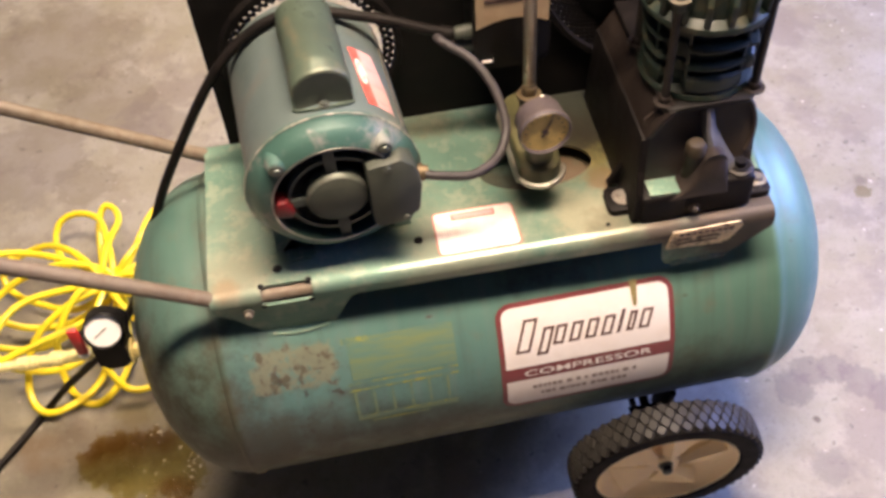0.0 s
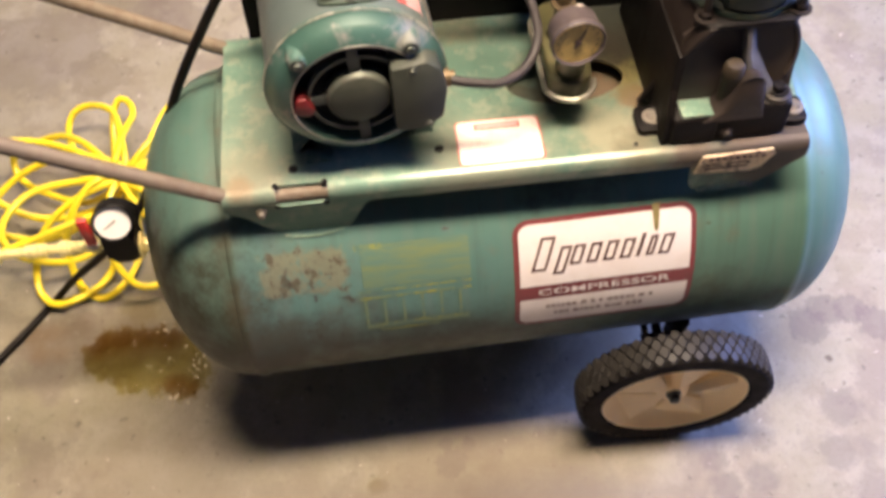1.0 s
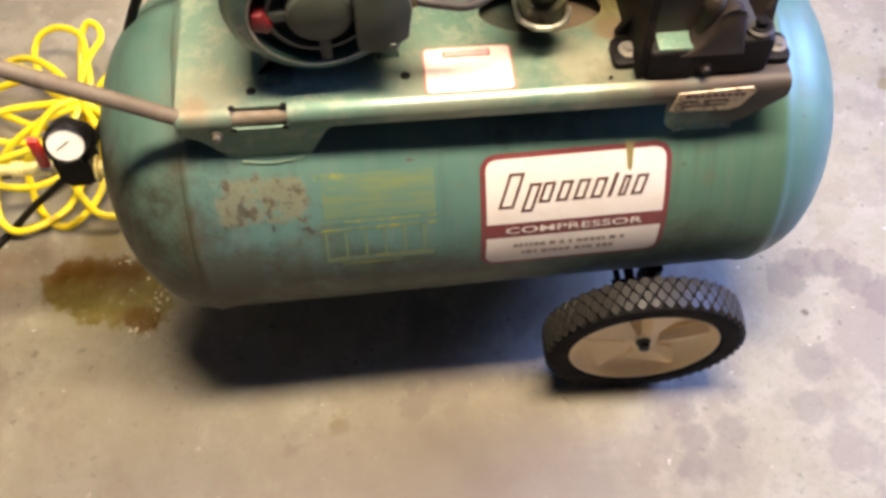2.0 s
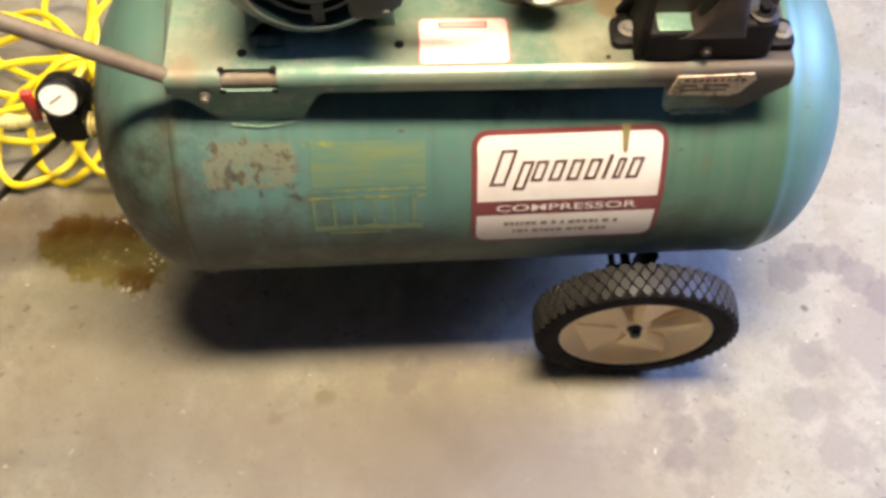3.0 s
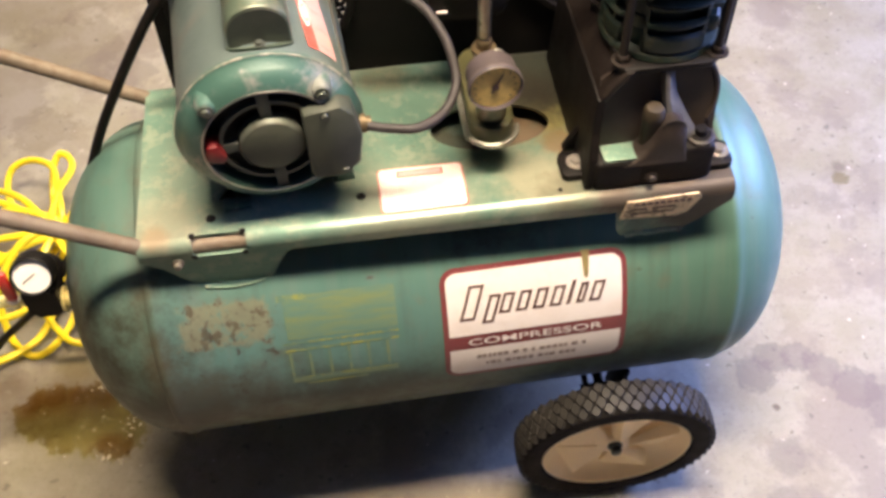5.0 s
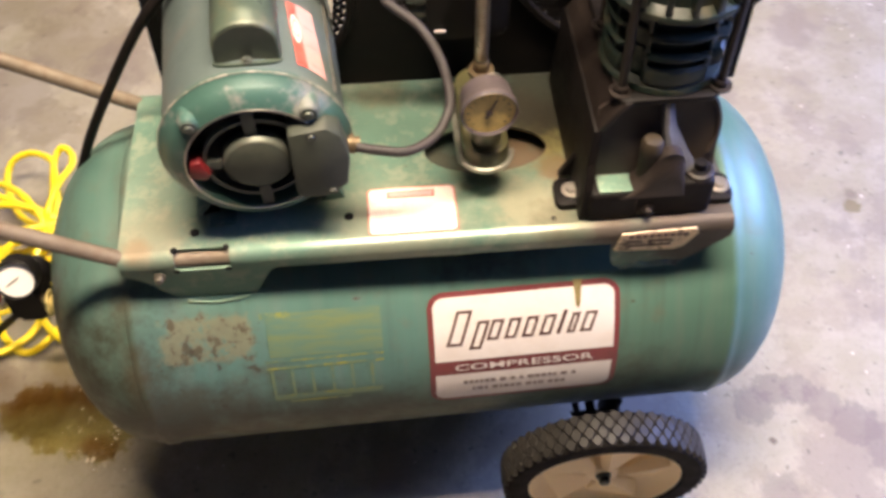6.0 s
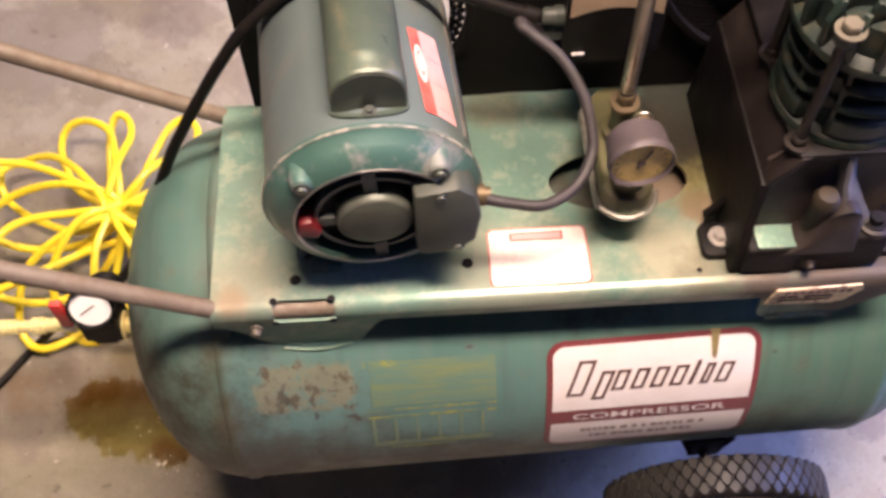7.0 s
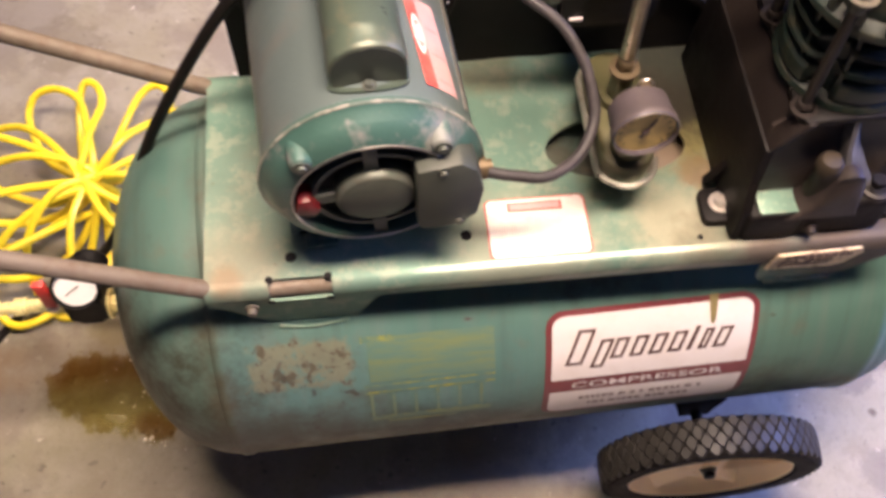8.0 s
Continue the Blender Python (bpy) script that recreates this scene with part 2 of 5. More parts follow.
def saddle_paint():
    m, nt, n, l, b = nodes_of("oily_green_saddle_paint")
    tone, fine = noise_tex(nt, 9, 5), noise_tex(nt, 300, 3)
    blot, spots = noise_tex(nt, 16, 9, 0.7, 0.15), noise_tex(nt, 90, 6, 0.75)
    c = mixc(nt, ramp(nt, tone.outputs[0], [(0.3, 0.0), (0.7, 1.0)]), (0.100, 0.190, 0.150), (0.162, 0.260, 0.210))
    c = mixc(nt, maths(nt, "MULTIPLY", ramp(nt, blot.outputs[0], [(0.52, 0.0), (0.70, 1.0)]), 0.5), c, (0.19, 0.20, 0.15))
    mott = noise_tex(nt, 42, 9, 0.72)
    c = mixc(nt, maths(nt, "MULTIPLY", ramp(nt, mott.outputs[0], [(0.50, 0.0), (0.60, 1.0)]), 0.5), c, (0.31, 0.33, 0.255))
    # paler along the front, yellowed beside the pump, near-black at its rear left, rusted at the corner
    for x, y, r, s, k, tint in ((0.055, -0.085, 0.040, 0.05, 0.5, (0.36, 0.345, 0.26)), (0.195, -0.062, 0.024, 0.03, 0.75, (0.35, 0.325, 0.235)), (-0.16, -0.03, 0.04, 0.06, 0.25, (0.25, 0.25, 0.20)), (-0.185, -0.07, 0.02, 0.03, 0.5, (0.27, 0.24, 0.18)),
                                (0.226, 0.030, 0.016, 0.018, 0.85, (0.21, 0.185, 0.055)), (0.224, -0.012, 0.012, 0.012, 0.7, (0.22, 0.12, 0.055)), (0.150, 0.020, 0.030, 0.03, 0.5, (0.17, 0.155, 0.08)), (-0.195, -0.085, 0.008, 0.012, 0.55, (0.24, 0.15, 0.085)), (0.05, 0.118, 0.02, 0.02, 0.5, (0.13, 0.10, 0.05)),
                                (0.236, -0.096, 0.026, 0.03, 0.65, (0.12, 0.105, 0.07)), (0.206, 0.028, 0.026, 0.022, 0.55, (0.165, 0.135, 0.055)), (0.203, 0.066, 0.022, 0.025, 0.8, (0.05, 0.045, 0.022)),
                                (0.27, -0.100, 0.015, 0.02, 0.6, (0.10, 0.065, 0.06)), (0.36, -0.095, 0.05, 0.05, 0.75, (0.065, 0.048, 0.040)), (0.222, 0.095, 0.050, 0.030, 0.9, (0.035, 0.030, 0.022)), (0.375, -0.085, 0.050, 0.030, 0.85, (0.062, 0.046, 0.038)), (0.300, -0.102, 0.030, 0.020, 0.6, (0.075, 0.055, 0.045))):
        c = mixc(nt, maths(nt, "MULTIPLY", near(nt, x, y, r, s, 0.5235), k), c, tint)
    c = mixc(nt, maths(nt, "MULTIPLY", ramp(nt, spots.outputs[0], [(0.64, 0.0), (0.70, 1.0)]), 0.55), c, (0.10, 0.075, 0.04))
    l.new(c, b.inputs["Base Color"])
    # rubbed smooth in the middle of the plate, chalky towards the handle, gummed with oil by the pump
    worn = maths(nt, "MULTIPLY", maths(nt, "DIVIDE", maths(nt, "SUBTRACT", 0.03, axis_value(nt, 0)), 0.09, True), 0.26)
    gummed = maths(nt, "MULTIPLY", maths(nt, "DIVIDE", maths(nt, "SUBTRACT", axis_value(nt, 0), 0.22), 0.05, True), 0.22)
    l.new(maths(nt, "ADD", ramp(nt, blot.outputs[0], [(0.3, 0.27), (0.70, 0.50)]), maths(nt, "ADD", worn, gummed)), b.inputs["Roughness"])
    b.inputs["Metallic"].default_value = 0.45
    bump(nt, b, maths(nt, "ADD", fine.outputs[0], blot.outputs[0]), 0.08, 0.001)
    return m


CONCRETE = concrete()
TANK, SADDLE = tank_paint(), saddle_paint()
MOTOR = surface("grey_green_motor_paint", (0.105, 0.138, 0.138), 0.36, 0.2, (0.150, 0.148, 0.140), 0.5, 14, edge=(0.54, 0.66))
BELL = surface("dusty_green_bell_paint", (0.046, 0.105, 0.090), 0.36, 0.1, (0.27, 0.25, 0.245), 0.6, 26, edge=(0.52, 0.62), relief=0.25, coat=0.3)
VENT = surface("dark_vent_paint", (0.050, 0.062, 0.056), 0.45, 0.0, (0.05, 0.05, 0.045), 0.5, 40)
SCUFF = surface("scuffed_pale_paint", (0.30, 0.29, 0.26), 0.42, 0.1, (0.07, 0.11, 0.095), 0.8, 60, edge=(0.46, 0.54))
COVER = surface("olive_grey_cover_paint", (0.044, 0.051, 0.042), 0.42, 0.0, (0.085, 0.088, 0.072), 0.4, 45, spec=0.35)
CAN = surface("worn_capacitor_paint", (0.082, 0.112, 0.086), 0.30, 0.3, (0.20, 0.175, 0.115), 0.5, 34, edge=(0.52, 0.64))
# one iron in several tones: blackest on the shaded side, paler where light falls
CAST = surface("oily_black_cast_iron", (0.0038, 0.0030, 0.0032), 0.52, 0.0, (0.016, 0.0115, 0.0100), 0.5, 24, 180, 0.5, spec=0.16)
CASTBROWN = surface("brown_black_casting", (0.0130, 0.0092, 0.0082), 0.50, 0.0, (0.031, 0.022, 0.017), 0.5, 28, 180, 0.5, spec=0.32)
CASTFACE = surface("lit_crankcase_face", (0.030, 0.0225, 0.0195), 0.42, 0.0, (0.052, 0.038, 0.028), 0.5, 30, 180, 0.5, spec=0.45)
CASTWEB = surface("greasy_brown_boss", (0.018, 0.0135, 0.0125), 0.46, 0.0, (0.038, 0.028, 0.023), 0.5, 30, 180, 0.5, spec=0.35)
LITRIB = surface("pale_rib_casting", (0.105, 0.102, 0.105), 0.38, 0.15, (0.020, 0.016, 0.014), 0.6, 40, 180, 0.4)
FIN = surface("dark_green_fin_paint", (0.0085, 0.0175, 0.0135), 0.42, 0.0, (0.062, 0.052, 0.027), 0.55, 60, 200, 0.4, spec=0.38, edge=(0.50, 0.62))
GUARD = surface("black_guard_paint", (0.0042, 0.0036, 0.0038), 0.55, 0.0, (0.014, 0.012, 0.011), 0.5, 25, spec=0.12)
HANDLE = surface("rust_brown_handle_tube", (0.165, 0.135, 0.105), 0.55, 0.2, (0.12, 0.075, 0.045), 0.6, 60, 200, 0.4)
DUSTY = surface("dusty_brown_casting", (0.028, 0.021, 0.014), 0.60, 0.0, (0.056, 0.041, 0.023), 0.5, 60, spec=0.3)
BOLT = surface("painted_bolt", (0.10, 0.115, 0.10), 0.4, 0.5, (0.10, 0.08, 0.06), 0.5, 90)
RUBBER = surface("grey_black_rubber", (0.0155, 0.0143, 0.0133), 0.50, 0.0, (0.030, 0.027, 0.023), 0.45, 45, 200, 0.5, spec=0.28)
FADEINK = surface("faded_ink", (0.20, 0.15, 0.14), 0.45, 0.0, (0.45, 0.40, 0.36), 0.5, 150)
SIDEWALL = surface("dark_sidewall_rubber", (0.0045, 0.0038, 0.0042), 0.65, 0.0, (0.009, 0.0075, 0.007), 0.4, 50, spec=0.10)
CREAM = surface("aged_cream_plastic", (1.0, 0.76, 0.43), 0.30, 0.0, (0.75, 0.58, 0.35), 0.2, 22, 150, 0.1, spread=0.06)
BLACK = surface("black_plastic", (0.006, 0.0055, 0.006), 0.45, 0.0, (0.012, 0.012, 0.012), 0.3, spec=0.12)
CORD = surface("grey_black_cord", (0.030, 0.027, 0.029), 0.5, 0.0, (0.085, 0.07, 0.075), 0.4, 60, spec=0.3)
DARKCORD = surface("black_cord", (0.007, 0.006, 0.006), 0.5, 0.0, (0.022, 0.017, 0.015), 0.4, 60, spec=0.15)
YELLOW = surface("yellow_hose_plastic", (0.84, 0.67, 0.02), 0.32, 0.0, (0.55, 0.40, 0.03), 0.35, 40, 150, 0.1, spread=0.08)
TARNISH = surface("tarnished_brass", (0.12, 0.088, 0.050), 0.45, 0.6, (0.12, 0.09, 0.05), 0.6, 70)
FADE = surface("faded_label_print", (0.42, 0.20, 0.19), 0.4, 0.0, (0.5, 0.30, 0.27), 0.4, 60)
LEVER = surface("bright_red_plastic", (0.55, 0.022, 0.020), 0.35, 0.0, (0.60, 0.22, 0.18), 0.3, 60)
RED = surface("red_plastic", (0.14, 0.010, 0.013), 0.35, 0.0, (0.18, 0.03, 0.02), 0.4)
BRASS = surface("brass", (0.92, 0.78, 0.36), 0.24, 0.35, (0.55, 0.40, 0.14), 0.35, 60)
STEEL = surface("dull_zinc_steel", (0.55, 0.52, 0.48), 0.35, 1.0, (0.22, 0.16, 0.11), 0.5, 60)
ZINCDIM = surface("greasy_zinc", (0.30, 0.30, 0.26), 0.42, 0.8, (0.14, 0.11, 0.07), 0.6, 60)
DULLSTEEL = surface("dull_dusty_steel", (0.13, 0.118, 0.095), 0.5, 0.3, (0.10, 0.08, 0.05), 0.6, 60)
TUBE = surface("stained_steel_tube", (0.42, 0.37, 0.30), 0.30, 0.9, (0.24, 0.18, 0.10), 0.6, 40)
GAUGE = surface("dusty_grey_gauge_case", (0.072, 0.059, 0.066), 0.5, 0.2, (0.08, 0.065, 0.06), 0.6, 60)
DIAL_OLD = surface("yellowed_dial", (0.78, 0.58, 0.20), 0.5, 0.0, (0.36, 0.25, 0.10), 0.5, 80)
DIAL_NEW = surface("white_dial", (0.93, 0.93, 0.95), 0.4, 0.0, (0.6, 0.6, 0.6), 0.2, 40)
OLIVE = surface("oily_olive_casting", (0.085, 0.082, 0.038), 0.38, 0.25, (0.10, 0.08, 0.04), 0.6, 50)
GLUE = surface("dried_glue", (0.20, 0.165, 0.070), 0.40, 0.0, (0.10, 0.08, 0.035), 0.5, 60)
LABEL_WHITE = surface("grubby_white_label", (0.70, 0.64, 0.61), 0.4, 0.0, (0.40, 0.30, 0.25), 0.4, 40, spread=0.06)
NAMEPLATE = surface("pink_nameplate", (0.54, 0.315, 0.31), 0.4, 0.0, (0.42, 0.25, 0.22), 0.4, 40)
LABEL_RED = surface("faded_red_print", (0.50, 0.075, 0.06), 0.4, 0.0, (0.5, 0.25, 0.22), 0.4, 60)
BADGE = surface("stained_badge", (0.80, 0.64, 0.40), 0.45, 0.0, (0.070, 0.044, 0.020), 0.75, 75, spread=0.1, edge=(0.51, 0.59))
LABEL_TAN = surface("tan_paper_label", (0.38, 0.285, 0.185), 0.55, 0.0, (0.30, 0.20, 0.12), 0.5, 40)
DECAL_WHITE = surface("white_decal", (0.62, 0.58, 0.56), 0.38, 0.0, (0.52, 0.44, 0.38), 0.35, 26, spread=0.05)
DECAL_RED = surface("maroon_decal", (0.145, 0.030, 0.034), 0.4, 0.0, (0.10, 0.045, 0.04), 0.5, 40)
MARK = surface("worn_brown_ink", (0.075, 0.042, 0.038), 0.45, 0.0, (0.2, 0.13, 0.12), 0.4, 120)
INK = surface("brown_black_ink", (0.05, 0.03, 0.028), 0.45, 0.0, (0.2, 0.15, 0.13), 0.3, 120)
WALL = surface("painted_block_wall", (0.10, 0.095, 0.09), 0.8, 0.0, (0.4, 0.37, 0.33), 0.3, 4)
PLASTER = surface("ceiling_boards", (0.50, 0.46, 0.41), 0.85, 0.0, (0.5, 0.48, 0.44), 0.2, 4)
ENAMEL = surface("white_enamel", (0.75, 0.75, 0.73), 0.4)


def worn_yellow():
    m, nt, n, l, b = nodes_of("worn_yellow_print")
    w = noise_tex(nt, 55, 8, 0.75)
    l.new(mixc(nt, ramp(nt, w.outputs[0], [(0.40, 0.0), (0.56, 1.0)]), (0.215, 0.225, 0.045), (0.075, 0.142, 0.112)), b.inputs["Base Color"])
    b.inputs["Roughness"].default_value = 0.45
    return m


def faint_yellow():
    m, nt, n, l, b = nodes_of("rubbed_yellow_print")
    w = noise_tex(nt, 1.0, 8, 0.72)
    mp = n.new("ShaderNodeMapping")
    mp.inputs["Scale"].default_value = (16, 110, 110)
    l.new(w.inputs["Vector"].links[0].from_socket, mp.inputs[0])
    l.new(mp.outputs[0], w.inputs["Vector"])
    l.new(mixc(nt, ramp(nt, w.outputs[0], [(0.40, 0.0), (0.60, 1.0)]), (0.128, 0.168, 0.082), (0.078, 0.150, 0.122)), b.inputs["Base Color"])
    b.inputs["Roughness"].default_value = 0.45
    return m


def wet_oil():
    """A thin film: mostly clear with an olive tint, glossy on top, thinning out to its ragged edge."""
    m, nt, n, l, b = nodes_of("wet_oil")
    clear, gloss, mix, fres = n.new("ShaderNodeBsdfTransparent"), n.new("ShaderNodeBsdfGlossy"), n.new("ShaderNodeMixShader"), n.new("ShaderNodeFresnel")
    w = noise_tex(nt, 22, 8, 0.72)
    edge_noise = noise_tex(nt, 1.0, 6, 0.65)
    mp = n.new("ShaderNodeMapping")
    mp.inputs["Scale"].default_value = (62, 24, 24)
    l.new(edge_noise.inputs["Vector"].links[0].from_socket, mp.inputs[0])
    l.new(mp.outputs[0], edge_noise.inputs["Vector"])
    pool = near(nt, -0.478, 0.048, 0.026, 0.034)
    for x, y, r in ((-0.440, 0.036, 0.034), (-0.398, 0.028, 0.038), (-0.374, 0.004, 0.022)):
        pool = maths(nt, "MAXIMUM", pool, near(nt, x, y, r, 0.034))
    depth = ramp(nt, maths(nt, "ADD", pool, maths(nt, "MULTIPLY", maths(nt, "SUBTRACT", edge_noise.outputs[0], 0.5), 1.3)), [(0.30, 0.0), (0.50, 0.8), (0.9, 1.0)])
    band = near(nt, -0.505, 0.068, 0.014, 0.020)
    for x, y, r in ((-0.470, 0.074, 0.014), (-0.435, 0.072, 0.012), (-0.400, 0.070, 0.014), (-0.385, -0.022, 0.012), (-0.362, -0.030, 0.010)):
        band = maths(nt, "MAXIMUM", band, near(nt, x, y, r, 0.018))
    wet = near(nt, -0.395, 0.022, 0.060, 0.012)
    tint = mixc(nt, ramp(nt, w.outputs[0], [(0.36, 0.0), (0.62, 1.0)]), (0.68, 0.62, 0.35), (0.85, 0.80, 0.53))
    tint = mixc(nt, maths(nt, "MULTIPLY", band, 0.8), tint, (0.56, 0.40, 0.21))
    l.new(mixc(nt, depth, (1.0, 1.0, 1.0), tint), clear.inputs[0])
    gloss.inputs["Roughness"].default_value, fres.inputs[0].default_value = 0.05, 1.45
    bm_ = n.new("ShaderNodeBump")
    bm_.inputs["Strength"].default_value, bm_.inputs["Distance"].default_value = 1.0, 0.006
    l.new(noise_tex(nt, 95, 4).outputs[0], bm_.inputs["Height"])
    l.new(bm_.outputs[0], gloss.inputs["Normal"])
    l.new(maths(nt, "MULTIPLY", fres.outputs[0], wet), mix.inputs[0])
    l.new(clear.outputs[0], mix.inputs[1])
    l.new(gloss.outputs[0], mix.inputs[2])
    l.new(mix.outputs[0], n["Material Output"].inputs[0])
    return m


def lamp_glow():
    m, nt, n, l, b = nodes_of("lit_tube")
    b.inputs["Emission Color"].default_value = (1.0, 0.84, 0.62, 1)
    b.inputs["Emission Strength"].default_value = 4.0
    return m


PRINT, FAINT, OIL, GLOW = worn_yellow(), faint_yellow(), wet_oil(), lamp_glow()


# ---- building helpers ----
def thing(name, at, label, category, group="", kind=""):
    ob = new(name)
    ob.location, ob.empty_display_size = at, 0.05
    return tagged(ob, label, category, group, kind)


def part(name, bm, material, parent=None, label="", smooth=35):
    bmesh.ops.recalc_face_normals(bm, faces=bm.faces)
    for f in bm.faces:
        f.smooth = True
    for e in bm.edges:
        if len(e.link_faces) == 2 and e.calc_face_angle(0) > radians(smooth):
            e.smooth = False
    me = bpy.data.meshes.new(name)
    bm.to_mesh(me)
    bm.free()
    me.materials.append(material)
    ob = new(name, me)
    if parent is not None:
        ob.parent = parent
        if parent.type == "EMPTY":
            ob.matrix_parent_inverse = Matrix.Translation(-Vector(parent.location))
    if label:
        tagged(ob, label)
    return ob


def add(bm, verts, faces, m=None):
    vs = [bm.verts.new(m @ Vector(v) if m else Vector(v)) for v in verts]
    for f in faces:
        bm.faces.new([vs[i] for i in f])
    return vs


def box(lo, hi, bevel=0.0, bm=None, m=None, seg=2):
    bm = bm or bmesh.new()
    (x0, y0, z0), (x1, y1, z1) = lo, hi
    v = [(x, y, z) for z in (z0, z1) for y in (y0, y1) for x in (x0, x1)]
    vs = add(bm, v, [(0, 2, 3, 1), (4, 5, 7, 6), (0, 1, 5, 4), (2, 6, 7, 3), (0, 4, 6, 2), (1, 3, 7, 5)], m)
    if bevel:
        es = {e for q in vs for e in q.link_edges}
        bmesh.ops.bevel(bm, geom=list(es), offset=bevel, segments=seg, profile=0.5, affect="EDGES")
    return bm


def lathe(profile, origin=(0, 0, 0), axis="y", seg=48, bm=None, closed=False, m=None):
    """Turns (radius, height) pairs round an axis through origin."""
    bm = bm or bmesh.new()
    o = Vector(origin)
    rings = []
    for r, h in profile:
        if r < 1e-6:
            p = {"x": (h, 0, 0), "y": (0, h, 0), "z": (0, 0, h)}[axis]
            rings.append([bm.verts.new(o + Vector(p))])
            continue
        ring = []
        for k in range(seg):
            a = 2 * math.pi * k / seg
            c, s = r * math.cos(a), r * math.sin(a)
            ring.append(bm.verts.new(o + Vector({"x": (h, c, s), "y": (c, h, s), "z": (c, s, h)}[axis])))
        rings.append(ring)
    pairs = list(zip(rings, rings[1:])) + ([(rings[-1], rings[0])] if closed else [])
    for a, b in pairs:
        for k in range(seg):
            q = [a[k % len(a)], a[(k + 1) % len(a)], b[(k + 1) % len(b)], b[k % len(b)]]
            u = list(dict.fromkeys(q))
            if len(u) > 2:
                bm.faces.new(u)
    if m:
        bmesh.ops.transform(bm, matrix=m, verts=bm.verts)
    return bm


def prism(outline, to3d, lo, hi, bevel=0.0, bm=None, seg=2):
    """A flat outline, given as (u, v), between the depths lo and hi; to3d(u, v, w) gives the place."""
    bm = bm or bmesh.new()
    n = len(outline)
    a = [bm.verts.new(to3d(u, v, lo)) for u, v in outline]
    b = [bm.verts.new(to3d(u, v, hi)) for u, v in outline]
    bm.faces.new(a[::-1])
    bm.faces.new(b)
    for k in range(n):
        bm.faces.new([a[k], a[(k + 1) % n], b[(k + 1) % n], b[k]])
    if bevel:
        es = {e for q in a + b for e in q.link_edges}
        bmesh.ops.bevel(bm, geom=list(es), offset=bevel, segments=seg, profile=0.5, affect="EDGES")
    return bm


def rounded(x0, y0, x1, y1, r, n=6):
    out = []
    for cx, cy, a0 in ((x1 - r, y1 - r, 0), (x0 + r, y1 - r, 90), (x0 + r, y0 + r, 180), (x1 - r, y0 + r, 270)):
        out += [(cx + r * math.cos(radians(a0 + 90 * k / n)), cy + r * math.sin(radians(a0 + 90 * k / n))) for k in range(n + 1)]
    return out


def smooth_path(points, steps=8):
    p = [Vector(q) for q in points]
    p = [2 * p[0] - p[1]] + p + [2 * p[-1] - p[-2]]
    out = []
    for a, b, c, d in zip(p, p[1:], p[2:], p[3:]):
        for k in range(steps):
            t = k / steps
            out.append(0.5 * (2 * b + (c - a) * t + (2 * a - 5 * b + 4 * c - d) * t * t + (3 * b - a - 3 * c + d) * t ** 3))
    return out + [p[-2]]


def tube(path, r, seg=12, bm=None, cap=True):
    bm = bm or bmesh.new()
    pts = [Vector(q) for q in path]
    d = (pts[1] - pts[0]).normalized()
    u = d.orthogonal().normalized()
    rings = []
    for k, q in enumerate(pts):
        t = (pts[min(k + 1, len(pts) - 1)] - pts[max(k - 1, 0)]).normalized()
        u = (u - t * u.dot(t)).normalized()
        w = t.cross(u)
        rr = r(k / (len(pts) - 1)) if callable(r) else r
        rings.append([bm.verts.new(q + rr * (math.cos(2 * math.pi * j / seg) * u + math.sin(2 * math.pi * j / seg) * w)) for j in range(seg)])
    for a, b in zip(rings, rings[1:]):
        for j in range(seg):
            bm.faces.new([a[j], a[(j + 1) % seg], b[(j + 1) % seg], b[j]])
    if cap:
        bm.faces.new(rings[0][::-1])
        bm.faces.new(rings[-1])
    return bm


def hexbolt(at, way, r=0.006, h=0.005, washer=True, bm=None):
    """A hexagon head with its washer, standing along way."""
    bm = bm or bmesh.new()
    turn = Matrix.Translation(at) @ Vector(way).to_track_quat("Z", "Y").to_matrix().to_4x4()
    part_bm = bmesh.new()
    if washer:
        lathe([(0, 0), (r * 1.5, 0), (r * 1.5, h * 0.25), (0, h * 0.25)], axis="z", seg=20, bm=part_bm)
    hexa = [(r * math.cos(radians(60 * k)), r * math.sin(radians(60 * k))) for k in range(6)]
    prism(hexa, lambda u, v, w: (u, v, w), h * 0.2, h * 1.2, r * 0.12, part_bm, 1)
    bmesh.ops.transform(part_bm, matrix=turn, verts=part_bm.verts)
    me = bpy.data.meshes.new("tmp")
    part_bm.to_mesh(me)
    part_bm.free()
    bm.from_mesh(me)
    bpy.data.meshes.remove(me)
    return bm


def wrap(outline, mapped, step=0.006, thick=0.0):
    """A flat outline (u, v), cut into strips along v and laid on a curved surface by mapped(u, v)."""
    bm = bmesh.new()
    bm.faces.new([bm.verts.new((u, v, 0)) for u, v in outline])
    bmesh.ops.triangulate(bm, faces=bm.faces)
    lo, hi = min(v for u, v in outline), max(v for u, v in outline)
    k = lo + step
    while k < hi:
        bmesh.ops.bisect_plane(bm, geom=bm.verts[:] + bm.edges[:] + bm.faces[:], plane_co=(0, k, 0), plane_no=(0, 1, 0))
        k += step
    for v in bm.verts:
        v.co = mapped(v.co.x, v.co.y)
    return bm


